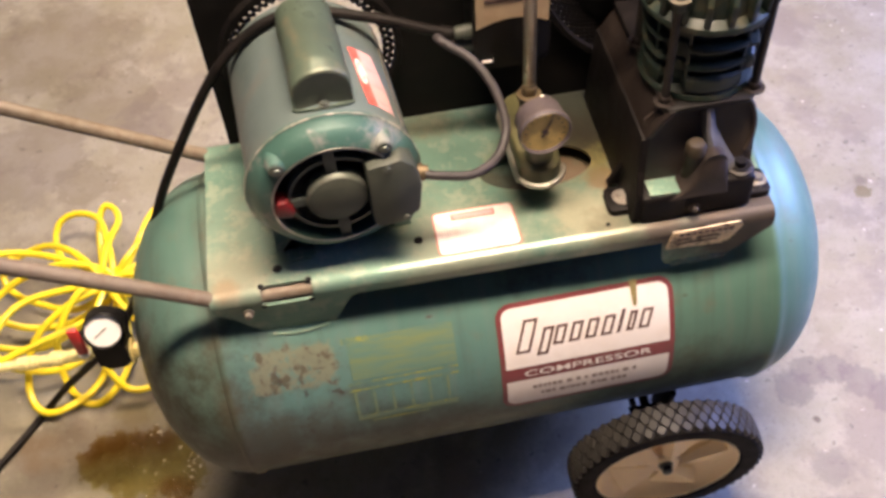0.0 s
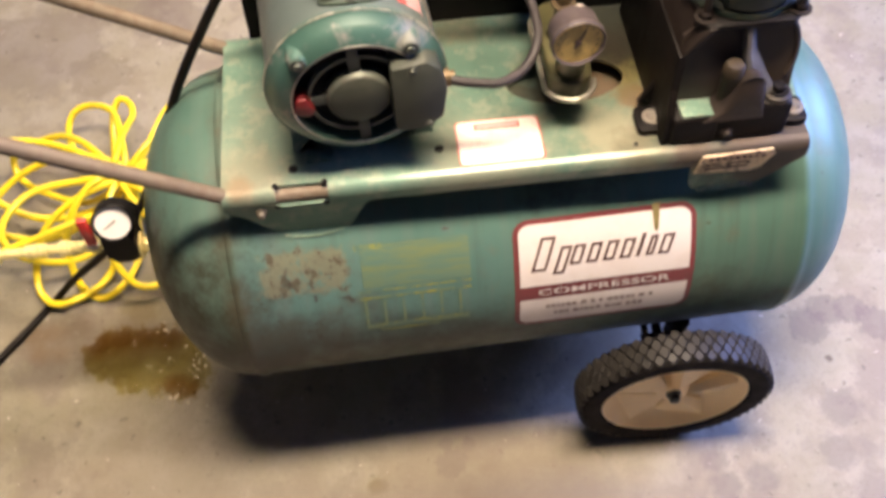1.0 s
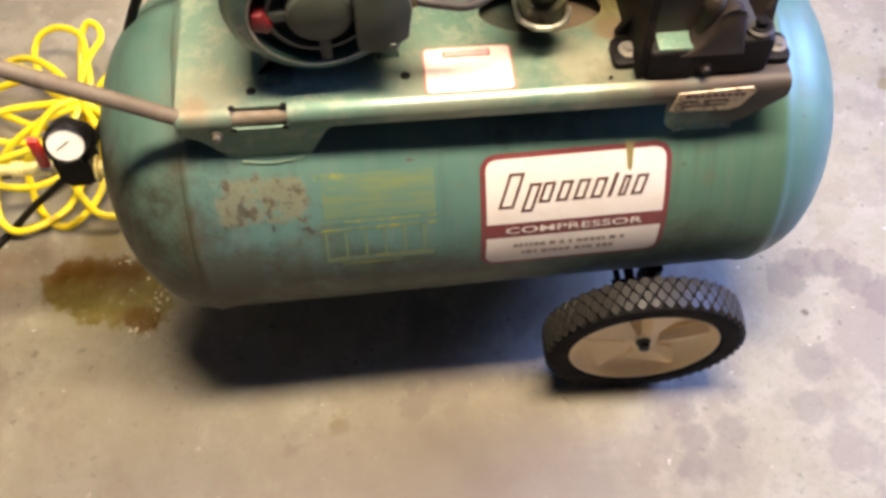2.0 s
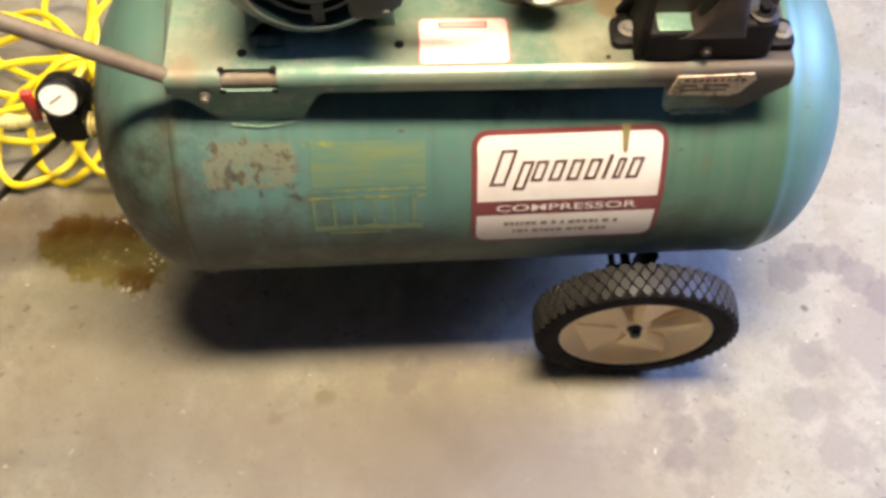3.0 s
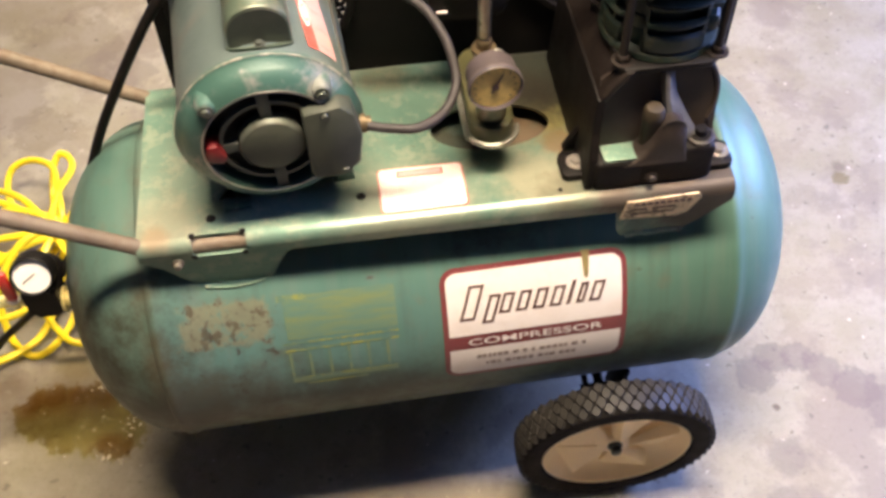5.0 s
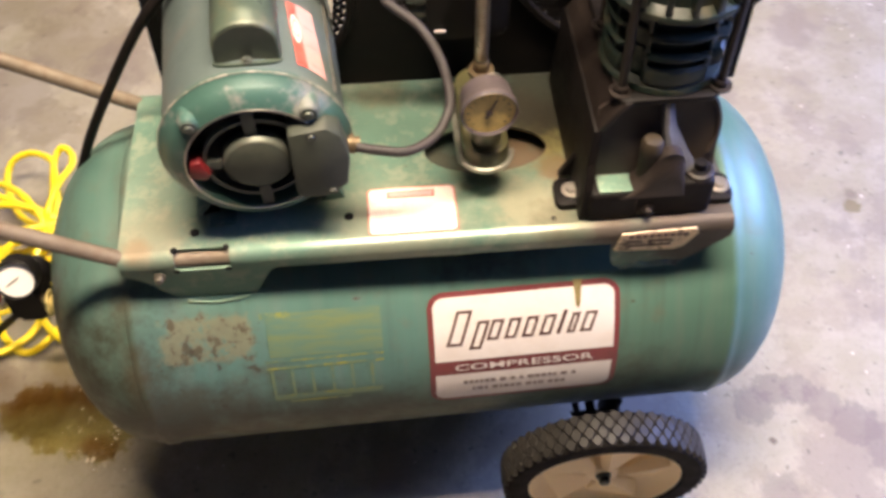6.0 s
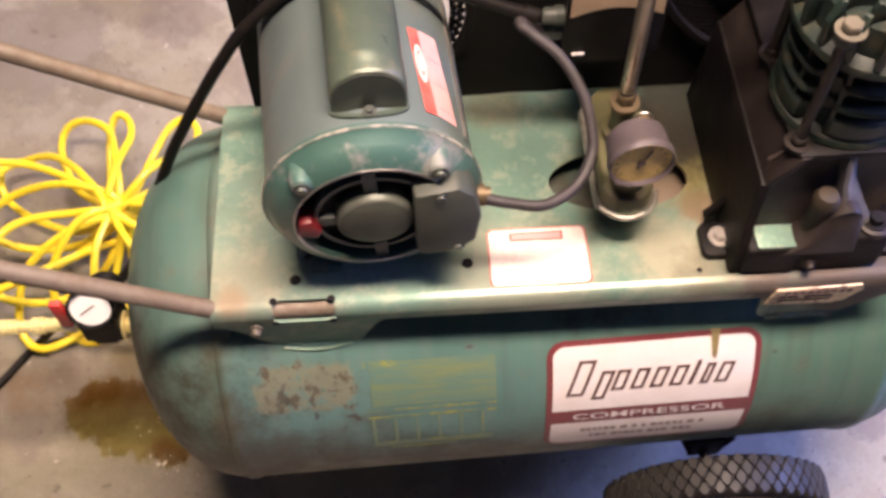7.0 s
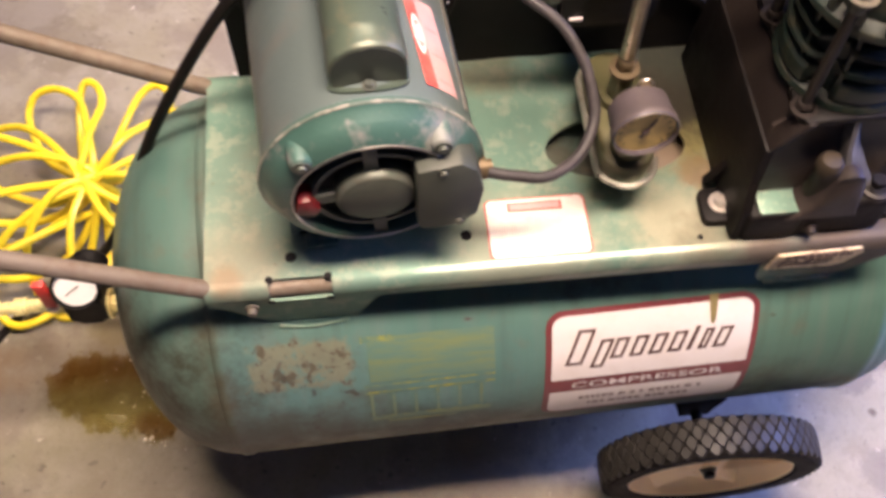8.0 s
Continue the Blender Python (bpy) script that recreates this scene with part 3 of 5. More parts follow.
def letters(text, height):
    """The outline of a word in the built-in font, as a bmesh in the xy plane, with its width."""
    cu = bpy.data.curves.new("word", "FONT")
    cu.body, cu.size, cu.resolution_u, cu.offset = text, height / 0.69, 4, 0.0001
    ob = bpy.data.objects.new("word", cu)
    me = bpy.data.meshes.new_from_object(ob)
    bm = bmesh.new()
    bm.from_mesh(me)
    bpy.data.objects.remove(ob)
    bpy.data.curves.remove(cu)
    bpy.data.meshes.remove(me)
    return bm, max(v.co.x for v in bm.verts)


# ---- the garage ----
X0, X1, Y0, Y1, H = -3.2, 2.1, -3.4, 3.6, 2.6
tagged(part("floor", box((-14, -14, -0.1), (30, 14, 0)), CONCRETE), "worn grey concrete garage floor with oil stains", "floor", kind="structure")
T = 0.14
for nm, lo, hi in (("wall_west", (X0 - T, Y0 - T, 0), (X0, Y1 + T, H)), ("wall_south", (X0, Y0 - T, 0), (X1 + T, Y0, H)), ("wall_north", (X0, Y1, 0), (X1 + T, Y1 + T, H))):
    tagged(part(nm, box(lo, hi), WALL), "plain dark painted garage wall", "wall", kind="structure")
east = bmesh.new()
WY0, WY1, WZ0, WZ1 = -0.24, 0.64, 0.86, 1.58
for lo, hi in (((X1, Y0, 0), (X1 + T, WY0, H)), ((X1, WY1, 0), (X1 + T, Y1, H)), ((X1, WY0, WZ1), (X1 + T, WY1, H)), ((X1, WY0, 0), (X1 + T, WY1, WZ0))):
    box(lo, hi, bm=east)
tagged(part("wall_east", east, WALL), "plain dark garage wall with a window opening", "wall", kind="structure")
win = tagged(thing("window_1", (X1 + 0.07, 0.2, WZ0), "plain window in the dark garage wall", "window"), kind="structure")
for lo, hi in (((X1 + 0.05, WY0, WZ0), (X1 + 0.09, WY0 + 0.04, WZ1)), ((X1 + 0.05, WY1 - 0.04, WZ0), (X1 + 0.09, WY1, WZ1)), ((X1 + 0.05, WY0 + 0.04, WZ1 - 0.04), (X1 + 0.09, WY1 - 0.04, WZ1)), ((X1 + 0.05, WY0 + 0.04, WZ0), (X1 + 0.09, WY1 - 0.04, WZ0 + 0.04))):
    part("window_frame", box(lo, hi, 0.003), ENAMEL, win)
tagged(part("ceiling", box((X0 - T, Y0 - T, H), (X1 + T, Y1 + T, H + 0.1)), PLASTER), "plain grey boarded garage ceiling", "ceiling", kind="structure")


def ceiling_light(y, x=0.05, half=0.6):
    root = thing("ceiling_light", (x, y, H), "white enamelled fluorescent batten on the ceiling", "ceiling light", "ceiling lights")
    part("housing", box((x - half - 0.05, y - 0.15, H - 0.05), (x + half + 0.05, y + 0.15, H), 0.006), ENAMEL, root)
    part("tube", lathe([(0, -half), (0.013, -half), (0.013, half), (0, half)], (x, y, H - 0.075), "x", 16), GLOW, root, "lit fluorescent tube")


ceiling_light(-0.17, 0.22)
ceiling_light(1.75)

# ---- the air compressor ----
AX, AZ, R = 0.042, 0.311, 0.1905
SEAM_L, SEAM_R, HEAD_L, HEAD_R = -0.222, 0.408, 0.118, 0.105
# the tank lies a little askew under its saddle
TANK_TURN = Matrix.Translation((0.11, AX, AZ)) @ pose(0, 0, 0, 0, 0.32, 1.6) @ Matrix.Translation((-0.11, -AX, -AZ))
comp = thing("air_compressor", (0.08, AX, 0), "worn green portable air compressor with horizontal tank on concrete", "air compressor")


def on_tank(x, a, d=0.0):
    """A place on the tank: a is the angle in degrees above the front, d the height over the paint."""
    return TANK_TURN @ Vector((x, AX - (R + d) * math.cos(radians(a)), AZ + (R + d) * math.sin(radians(a))))


def tank_shell():
    prof = [(0, SEAM_L - HEAD_L)]
    for k in range(1, 13):
        a = radians(90 * k / 12)
        prof.append((R * math.sin(a) ** 0.9, SEAM_L - HEAD_L * math.cos(a)))
    prof += [(R, SEAM_L - 0.006), (R + 0.0022, SEAM_L - 0.004), (R + 0.0022, SEAM_L + 0.004), (R, SEAM_L + 0.006), (R, 0.1), (R, SEAM_R - 0.006), (R + 0.0022, SEAM_R - 0.004), (R + 0.0022, SEAM_R + 0.004), (R, SEAM_R + 0.006)]
    for k in range(11, 0, -1):
        a = radians(90 * k / 12)
        prof.append((R * math.sin(a) ** 0.9, SEAM_R + HEAD_R * math.cos(a)))
    prof.append((0, SEAM_R + HEAD_R))
    return lathe(prof, (0, AX, AZ), "x", 96, m=TANK_TURN)


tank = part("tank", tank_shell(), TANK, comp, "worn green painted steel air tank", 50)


# the maker's plate: maroon border, white fields, maroon band
DU, DV, DW, DH = 0.078, math.radians(-3.55) * R, 0.205, math.radians(45.6) * R


def plate(name, outline, material, d, parent, label=""):
    return part(name, wrap(outline, lambda u, v: on_tank(DU + u, math.degrees((DV + v) / R), d)), material, parent, label)


plate("decal_border", rounded(0, 0, DW, DH, 0.018), DECAL_RED, 0.0004, tank, "maroon bordered maker's decal, scuffed")
b0, b1 = 0.0490, 0.0690
plate("decal_field", [(0.006, b1)] + [(0.006, DH - 0.018)] + [(0.018 + 0.012 * math.cos(radians(a)), DH - 0.018 + 0.012 * math.sin(radians(a))) for a in range(180, 89, -15)]
      + [(DW - 0.018 + 0.012 * math.cos(radians(a)), DH - 0.018 + 0.012 * math.sin(radians(a))) for a in range(90, -1, -15)] + [(DW - 0.006, b1)], DECAL_WHITE, 0.0009, tank, "white upper field of the decal")
plate("decal_field", [(DW - 0.006, b0)] + [(DW - 0.018 + 0.012 * math.cos(radians(a)), 0.018 + 0.012 * math.sin(radians(a))) for a in range(0, -91, -15)]
      + [(0.018 + 0.012 * math.cos(radians(a)), 0.018 + 0.012 * math.sin(radians(a))) for a in range(-90, -181, -15)] + [(0.006, b0)], DECAL_WHITE, 0.0009, tank, "white lower field of the decal")


def slanted(u0, v0, w, h, t):
    """A hollow slanted block, as one closed stroke round a parallelogram."""
    s = 0.32
    bm = bmesh.new()
    for a, b, c, e in ((0, 0, w, t), (0, h - t, w, h), (0, t, t, h - t), (w - t, t, w, h - t)):
        q = [(a, b), (c, b), (c, e), (a, e)]
        k = wrap([(u0 + x + s * y, v0 + y) for x, y in q], lambda u, v: on_tank(DU + u, math.degrees((DV + v) / R), 0.0013), 0.01)
        me = bpy.data.meshes.new("tmp")
        k.to_mesh(me)
        k.free()
        bm.from_mesh(me)
        bpy.data.meshes.remove(me)
    return bm


BLOCKS = [(0.021, -0.004, 0.017, 0.041), (0.043, -0.010, 0.013, 0.034), (0.060, 0, 0.013, 0.024), (0.077, 0, 0.013, 0.024), (0.094, 0, 0.013, 0.024), (0.111, 0, 0.013, 0.024), (0.128, 0, 0.0045, 0.028), (0.138, 0, 0.009, 0.024), (0.151, 0, 0.013, 0.024)]
for u, v, w, h in BLOCKS:
    part("decal_block", slanted(0.018 + (u - 0.021) * 1.10, b1 + 0.024 + v, w, h, 0.0034), MARK, tank, "dark slanted block of the maker's mark")
word, ww = letters("COMPRESSOR", 0.0090)
for v in word.verts:
    v.co = on_tank(DU + 0.026 + v.co.x * 0.152 / ww, math.degrees((DV + b0 + 0.0056 + v.co.y) / R), 0.0013)
part("decal_word", word, DECAL_WHITE, tank, "white lettering on the maroon band")
for v0, u0, u1 in ((b0 - 0.0170, 0.036, 0.160), (b0 - 0.0300, 0.046, 0.150)):
    lines = bmesh.new()
    u = u0
    rnd = random.Random(int(v0 * 1e4))
    while u < u1:
        w = rnd.uniform(0.003, 0.007)
        k = wrap([(u, v0), (min(u + w, u1), v0), (min(u + w, u1), v0 + 0.0058), (u, v0 + 0.0058)], lambda a, v: on_tank(DU + a, math.degrees((DV + v) / R), 0.0013), 0.01)
        me = bpy.data.meshes.new("tmp")
        k.to_mesh(me)
        k.free()
        lines.from_mesh(me)
        bpy.data.meshes.remove(me)
        u += w + rnd.choice((0.0014, 0.0014, 0.0018, 0.0050))
    tagged(part("decal_line", lines, FADEINK, tank, "small print line on the decal"), kind="stuff")

plate("glue_drip", [(0.1575, DH * 0.82), (0.1605, DH * 0.80), (0.1622, DH * 0.83), (0.1645, DH * 1.01), (0.155, DH * 1.01)], GLUE, 0.0016, tank, "dried yellow-brown drip over the decal")
part("paint_chip", wrap([(0.002, 0.0), (0.006, -0.0012), (0.012, 0.0), (0.006, 0.0016)], lambda u, v: on_tank(u, 42.6 + math.degrees(v / R), 0.0004), 0.01), INK, tank, "small dark chip in the paint")

# rubbed yellow caution print
def print_bar(u0, u1, a0, a1, mat_, d=0.0003):
    part("caution_print", wrap([(u0, a0 * R), (u1, a0 * R), (u1, a1 * R), (u0, a1 * R)], lambda u, v: on_tank(u, math.degrees(v / R), d), 0.008), mat_, tank, "rubbed yellow caution print")


rad = math.radians
print_bar(-0.088, 0.030, rad(25), rad(40), FAINT, 0.00015)
dice = random.Random(4)
for k in range(11):
    lines, u, a = bmesh.new(), -0.088, rad(25.2 + 1.32 * k)
    stop = (0.024, 0.030, 0.018, 0.012, 0.022)[k % 5]
    while u < stop:
        w = dice.uniform(0.006, 0.030)
        k2 = wrap([(u, a * R), (min(u + w, stop), a * R), (min(u + w, stop), (a + rad(dice.uniform(0.75, 1.22))) * R), (u, (a + rad(1.0)) * R)], lambda p, v: on_tank(p, math.degrees(v / R), 0.00025), 0.008)
        me = bpy.data.meshes.new("tmp")
        k2.to_mesh(me)
        k2.free()
        lines.from_mesh(me)
        bpy.data.meshes.remove(me)
        u += w + dice.choice((0.0, 0.001, 0.002, 0.006))
    tagged(part("caution_text", lines, FAINT, tank, "line of rubbed yellow caution print"), kind="stuff")
print_bar(-0.094, -0.062, rad(38.6), rad(40.6), PRINT)
print_bar(-0.094, 0.030, rad(23.2), rad(24.1), PRINT)
print_bar(-0.094, 0.030, rad(20.4), rad(21.4), PRINT)
print_bar(-0.090, 0.026, rad(6.6), rad(8.9), FAINT)
print_bar(-0.090, 0.028, rad(8.2), rad(9.2), PRINT)
print_bar(-0.074, -0.008, rad(5.0), rad(6.0), PRINT)
for k in range(6):
    print_bar(-0.090 + 0.021 * k, -0.0868 + 0.021 * k, rad(9.3), rad(20.2), FAINT)

# saddle: a folded plate on the tank, its front and rear flanges cut back between the feet
PX0, PX1, PY0, PY1, PZ = -0.213, 0.392, -0.099, 0.138, 0.5235
TH, BR = 0.003, 0.012


def saddle():
    bm = bmesh.new()

    hx, hy, hrx, hry = 0.156, 0.020, 0.064, 0.033
    n = 40
    rim = [(hx + hrx * math.cos(2 * math.pi * k / n), hy + hry * math.sin(2 * math.pi * k / n)) for k in range(n)]
    xa, xb, ya, yb = PX0, PX1, PY0 + BR, PY1 - BR

    def edge(k):
        c, s = math.cos(2 * math.pi * k / n), math.sin(2 * math.pi * k / n)
        f = min(((xb - hx) if c > 0 else (hx - xa)) / max(abs(c), 1e-6), ((yb - hy) if s > 0 else (hy - ya)) / max(abs(s), 1e-6))
        return hx + f * c, hy + f * s

    out = [edge(k) for k in range(n)]
    for corner in ((xa, ya), (xb, ya), (xa, yb), (xb, yb)):
        k = min(range(n), key=lambda q: (out[q][0] - corner[0]) ** 2 + (out[q][1] - corner[1]) ** 2)
        out[k] = corner
    ti, to = [bm.verts.new((*q, PZ)) for q in rim], [bm.verts.new((*q, PZ)) for q in out]
    bi, bo = [bm.verts.new((*q, PZ - TH)) for q in rim], [bm.verts.new((*q, PZ - TH)) for q in out]
    for k in range(n):
        j = (k + 1) % n
        bm.faces.new([ti[k], to[k], to[j], ti[j]])
        bm.faces.new([bi[k], bi[j], bo[j], bo[k]])
        bm.faces.new([ti[k], ti[j], bi[j], bi[k]])
        bm.faces.new([to[k], bo[k], bo[j], to[j]])
    return bm


def drop_at(x):
    """How far the flange reaches down at x: deep at the two welded feet, shallow between."""
    s = lambda a, b: min(1, max(0, (x - a) / (b - a)))
    s2 = lambda a, b: (lambda q: q * q * (3 - 2 * q))(s(a, b))
    left = s2(PX0, -0.150) * (1 - s2(-0.098, -0.062))
    right = s2(0.272, 0.276) * (1 - s(0.345, PX1 + 0.01))
    return 0.024 + max(0.056 * left, 0.044 * right) - 0.008 * s(0.36, PX1)


def flange(sign):
    """The bend and the flange below it, as one sheet along x. The front one is pierced by the tie slot."""
    bm = bmesh.new()
    y = PY0 if sign < 0 else PY1
    cols = 124
    prev = None
    slot = lambda x: sign < 0 and -0.159 < x < -0.108
    for k in range(cols + 1):
        x = PX0 + (PX1 - PX0) * k / cols
        line = []
        for j in range(6):
            a = radians(90 * j / 5)
            line.append((x, y - sign * (BR - BR * math.sin(a)), PZ - BR + BR * math.cos(a)))
        d = drop_at(x)
        for j in range(1, 10):
            line.append((x, y - sign * 0.10 * (d - BR) * j / 9, PZ - BR - (d - BR) * j / 9))
        row = [bm.verts.new(p) for p in line]
        if prev:
            mid = x - (PX1 - PX0) / cols / 2
            for j in range(len(row) - 1):
                if slot(mid) and 0 <= j <= 5:
                    continue
                bm.faces.new([prev[j], prev[j + 1], row[j + 1], row[j]])
        prev = row
    bmesh.ops.recalc_face_normals(bm, faces=bm.faces)
    bmesh.ops.solidify(bm, geom=bm.faces[:], thickness=TH * 0.95)
    return bm


sad = part("saddle", saddle(), SADDLE, comp, "oil-stained green sheet steel mounting plate")
part("front_flange", flange(-1), SADDLE, sad)
part("rear_flange", flange(1), SADDLE, sad)
# flat black discs put the holes' darkness on the uncut plate
for x, y, r in ((-0.1395, -0.0675, 0.0050), (0.0115, -0.0600, 0.0050), (0.2130, -0.0800, 0.0024)):
    part("bolt_hole", lathe([(0, 0.0012), (r * 0.9, 0.0012), (r, 0.0004)], (x, y, PZ), "z", 20), BLACK, sad, "black disc as the dark of an empty bolt hole")
for x in (-0.1585, -0.1085):
    for at, way in (((x, PY0 + 0.0115, PZ - 0.0001), (0, -0.05, 1)), ((x, PY0 + 0.0008, PZ - 0.0195), (0, -1, -0.10))):
        hole = lathe([(0, 0.0009), (0.0030, 0.0009), (0.0034, 0.0003)], axis="z", seg=16, m=Matrix.Translation(at) @ Vector(way).to_track_quat("Z", "Y").to_matrix().to_4x4())
        part("relief_hole", hole, BLACK, sad, "black disc as the dark of a relief hole at the slot's corner")
for x0, x1, drop in ((-0.165, -0.098, 0.080), (0.285, 0.345, 0.067)):
    part("weld_bead", tube([Vector((x0 + (x1 - x0) * k / 10, PY0 + 0.10 * (drop - BR) - 0.0006 * math.sin(k * 2), PZ - drop - 0.0012 * math.cos(k * 1.3))) for k in range(11)], 0.0034, 10), SADDLE, sad, "painted weld bead")

for x0, x1, top, sag in ((-0.163, -0.101, 46.7, 1.1), (0.290, 0.343, 50.2, 1.1)):
    part("foot_lip", tube([on_tank(x0 + (x1 - x0) * k / 14, top - sag * math.sin(math.pi * k / 14), 0.0012) for k in range(15)], 0.0016, 8), SADDLE, sad, "rubbed lip of the welded foot")

# caution label on the plate and the small badge on the flange
lab = part("caution_label", prism(rounded(0.030, -0.087, 0.119, -0.027, 0.006), lambda u, v, w: (u, v, w), PZ + 0.0002, PZ + 0.0007), LABEL_RED, sad, "faded red and white caution label")
part("label_field", prism(rounded(0.0315, -0.0855, 0.1175, -0.0285, 0.005), lambda u, v, w: (u, v, w), PZ + 0.0007, PZ + 0.0010), LABEL_WHITE, lab, "white label field")
part("label_heading", prism([(0.050, -0.041), (0.098, -0.041), (0.098, -0.032), (0.050, -0.032)], lambda u, v, w: (u, v, w), PZ + 0.0010, PZ + 0.0013), LABEL_RED, lab, "faded red heading bar")
part("label_heading", prism([(0.052, -0.0395), (0.096, -0.0395), (0.096, -0.0335), (0.052, -0.0335)], lambda u, v, w: (u, v, w), PZ + 0.0013, PZ + 0.0016), NAMEPLATE, lab, "faded pink heading field")
bd = part("badge", prism([(0.274, 0.4885), (0.279, 0.5175), (0.352, 0.5205), (0.356, 0.5135), (0.345, 0.4905), (0.335, 0.4855)], lambda u, v, w: (u, PY0 - 0.001 - max(0, 0.5115 - v) * -0.10 + w, v), -0.0016, 0), BADGE, sad, "stained aluminium badge with worn print")
badge_rows = [(0.5128, 0.286 + 0.0068 * k, 0.2912 + 0.0068 * k, 0.0018) for k in range(9)] + [(0.5040, 0.285, 0.300, 0.0008), (0.5040, 0.306, 0.330, 0.0008), (0.4965, 0.284, 0.330, 0.0008)]
for z0, u0, u1, tall in badge_rows:
    part("badge_print", box((u0, PY0 - 0.0033 - (0.5115 - z0) * -0.10, z0 - tall), (u1, PY0 - 0.0023 - (0.5115 - z0) * -0.10, z0 + tall)), MARK, bd)

# handle: two tubes held in the saddle's bends
for y, dy, rise in ((-0.0875, -0.05, 0.66), (0.125, 0.0, 0.60)):
    run = [Vector((-0.095, y, PZ - 0.0138)), Vector((-0.150, y, PZ - 0.0138)), Vector((-0.190, y, PZ - 0.0135)), Vector((-0.206, y, PZ - 0.011))]
    for k in range(1, 10):
        run.append(run[3] + 0.085 * k * Vector((-1, dy, rise)))
    part("handle_tube", tube(smooth_path(run, 4), 0.0082, 20), HANDLE, comp, "rusty brown steel handle tube")
part("handle_grip", tube([(-0.97, -0.130, 1.005), (-0.97, 0.125, 0.975)], 0.0082, 20), HANDLE, comp, "rusty brown steel handle crossbar")
part("handle_pin", hexbolt((-0.176, PY0 - 0.002, 0.500), (0, -1, 0.1), 0.004, 0.006), DULLSTEEL, comp)

# ---- motor ----
MX, MZ, MR, MF, MB = -0.066, 0.6305, 0.083, -0.057, 0.126
shell = lathe([(0, MB), (0.060, MB), (MR - 0.004, MB), (MR, MB - 0.006), (MR, MF), (MR - 0.006, MF), (0, MF)], (MX, 0, MZ), "y", 72)
motor = part("motor", shell, MOTOR, comp, "grey-green electric motor with dusty end bell")
bell_prof = [(MR + 0.0005, MF + 0.004), (MR + 0.003, MF + 0.002), (MR + 0.003, MF - 0.004), (MR + 0.0005, MF - 0.006), (MR - 0.003, MF - 0.013), (MR - 0.009, MF - 0.020), (MR - 0.017, MF - 0.0235), (0.0645, MF - 0.0242), (0.0630, MF - 0.0248), (0.0615, MF - 0.021), (0.0615, MF - 0.006)]
bell = part("end_bell", lathe(bell_prof, (MX, 0, MZ), "y", 72), BELL, motor, "scuffed green cast end bell with vents")
part("bell_rim", lathe([(MR + 0.0022, MF - 0.0005), (MR + 0.0040, MF - 0.001), (MR + 0.0040, MF - 0.0035), (MR + 0.0022, MF - 0.004)], (MX, 0, MZ), "y", 72, closed=True), SCUFF, motor, "rubbed edge of the end bell")
part("vent_lip", lathe([(0.0618, MF - 0.0246), (0.0626, MF - 0.0258), (0.0640, MF - 0.0252), (0.0640, MF - 0.0240)], (MX, 0, MZ), "y", 72, closed=True), STEEL, bell, "bare metal lip of the vent")
# black disc paints the dark inside the bell
part("vent_cavity", lathe([(0.062, MF - 0.005), (0.0, MF - 0.005)], (MX, 0, MZ), "y", 48), BLACK, bell, "black disc as the dark inside the vent")
yf = MF - 0.023
part("vent_ring", lathe([(0.0445, yf + 0.002), (0.0480, yf + 0.002), (0.0480, yf + 0.008), (0.0445, yf + 0.008)], (MX, 0, MZ), "y", 48, closed=True), VENT, bell)
for a in (92, 182, 272, 2):
    c, s = math.cos(radians(a)), math.sin(radians(a))
    part("vent_spoke", prism([(0.026, -0.0055), (0.064, -0.0055), (0.064, 0.0055), (0.026, 0.0055)], lambda u, v, w: (MX + u * c - v * s, w, MZ + u * s + v * c), yf + 0.001, yf + 0.008, 0.0008), VENT, bell)
part("hub_cap", lathe([(0, yf - 0.008), (0.024, yf - 0.008), (0.029, yf - 0.005), (0.0305, yf), (0.0305, yf + 0.01), (0, yf + 0.01)], (MX, 0, MZ), "y", 48), COVER, bell, "olive bearing cap")
# paler ring paints the highlight along the cap's rim
part("cap_edge", lathe([(0.0280, yf - 0.0062), (0.0300, yf - 0.0045), (0.0310, yf - 0.0010), (0.0300, yf - 0.0005), (0.0285, yf - 0.0040)], (MX, 0, MZ), "y", 48, closed=True), BOLT, bell, "pale edge ring on the bearing cap, painting its rim highlight")
for dx, dz in ((-0.051, 0.052), (0.051, 0.052)):
    lug = bmesh.new()
    lathe([(0, MF - 0.026), (0.0066, MF - 0.026), (0.0082, MF - 0.0245), (0.0096, MF - 0.017), (0.0105, MF - 0.002)], (MX + dx, 0, MZ + dz), "y", 20, bm=lug)
    lug = part("bell_lug", lug, BELL, bell)
    part("through_bolt", hexbolt((MX + dx, MF - 0.026, MZ + dz), (0, -1, 0), 0.0045, 0.003), BOLT, motor)
tb = [(-0.036, 0.5915), (-0.030, 0.5845), (-0.006, 0.5845), (0.012, 0.5985), (0.016, 0.6325), (0.010, 0.6605), (-0.002, 0.6725), (-0.036, 0.6685)]
tbox = part("terminal_cover", prism(tb, lambda u, v, w: (u, w, v), yf - 0.013, MF + 0.004, 0.003), COVER, motor, "olive-grey terminal box cover")
for x, z in ((-0.016, 0.6645), (-0.003, 0.5925)):
    part("cover_screw", hexbolt((x, yf - 0.0125, z), (0, -1, 0), 0.0036, 0.0025), BOLT, tbox)
part("reset_plug", prism([(-0.128, 0.6215), (-0.125, 0.6405), (-0.115, 0.6415), (-0.108, 0.6235), (-0.113, 0.6165)], lambda u, v, w: (u, w, v), yf - 0.006, yf + 0.012, 0.003), RED, motor, "red plastic reset button")
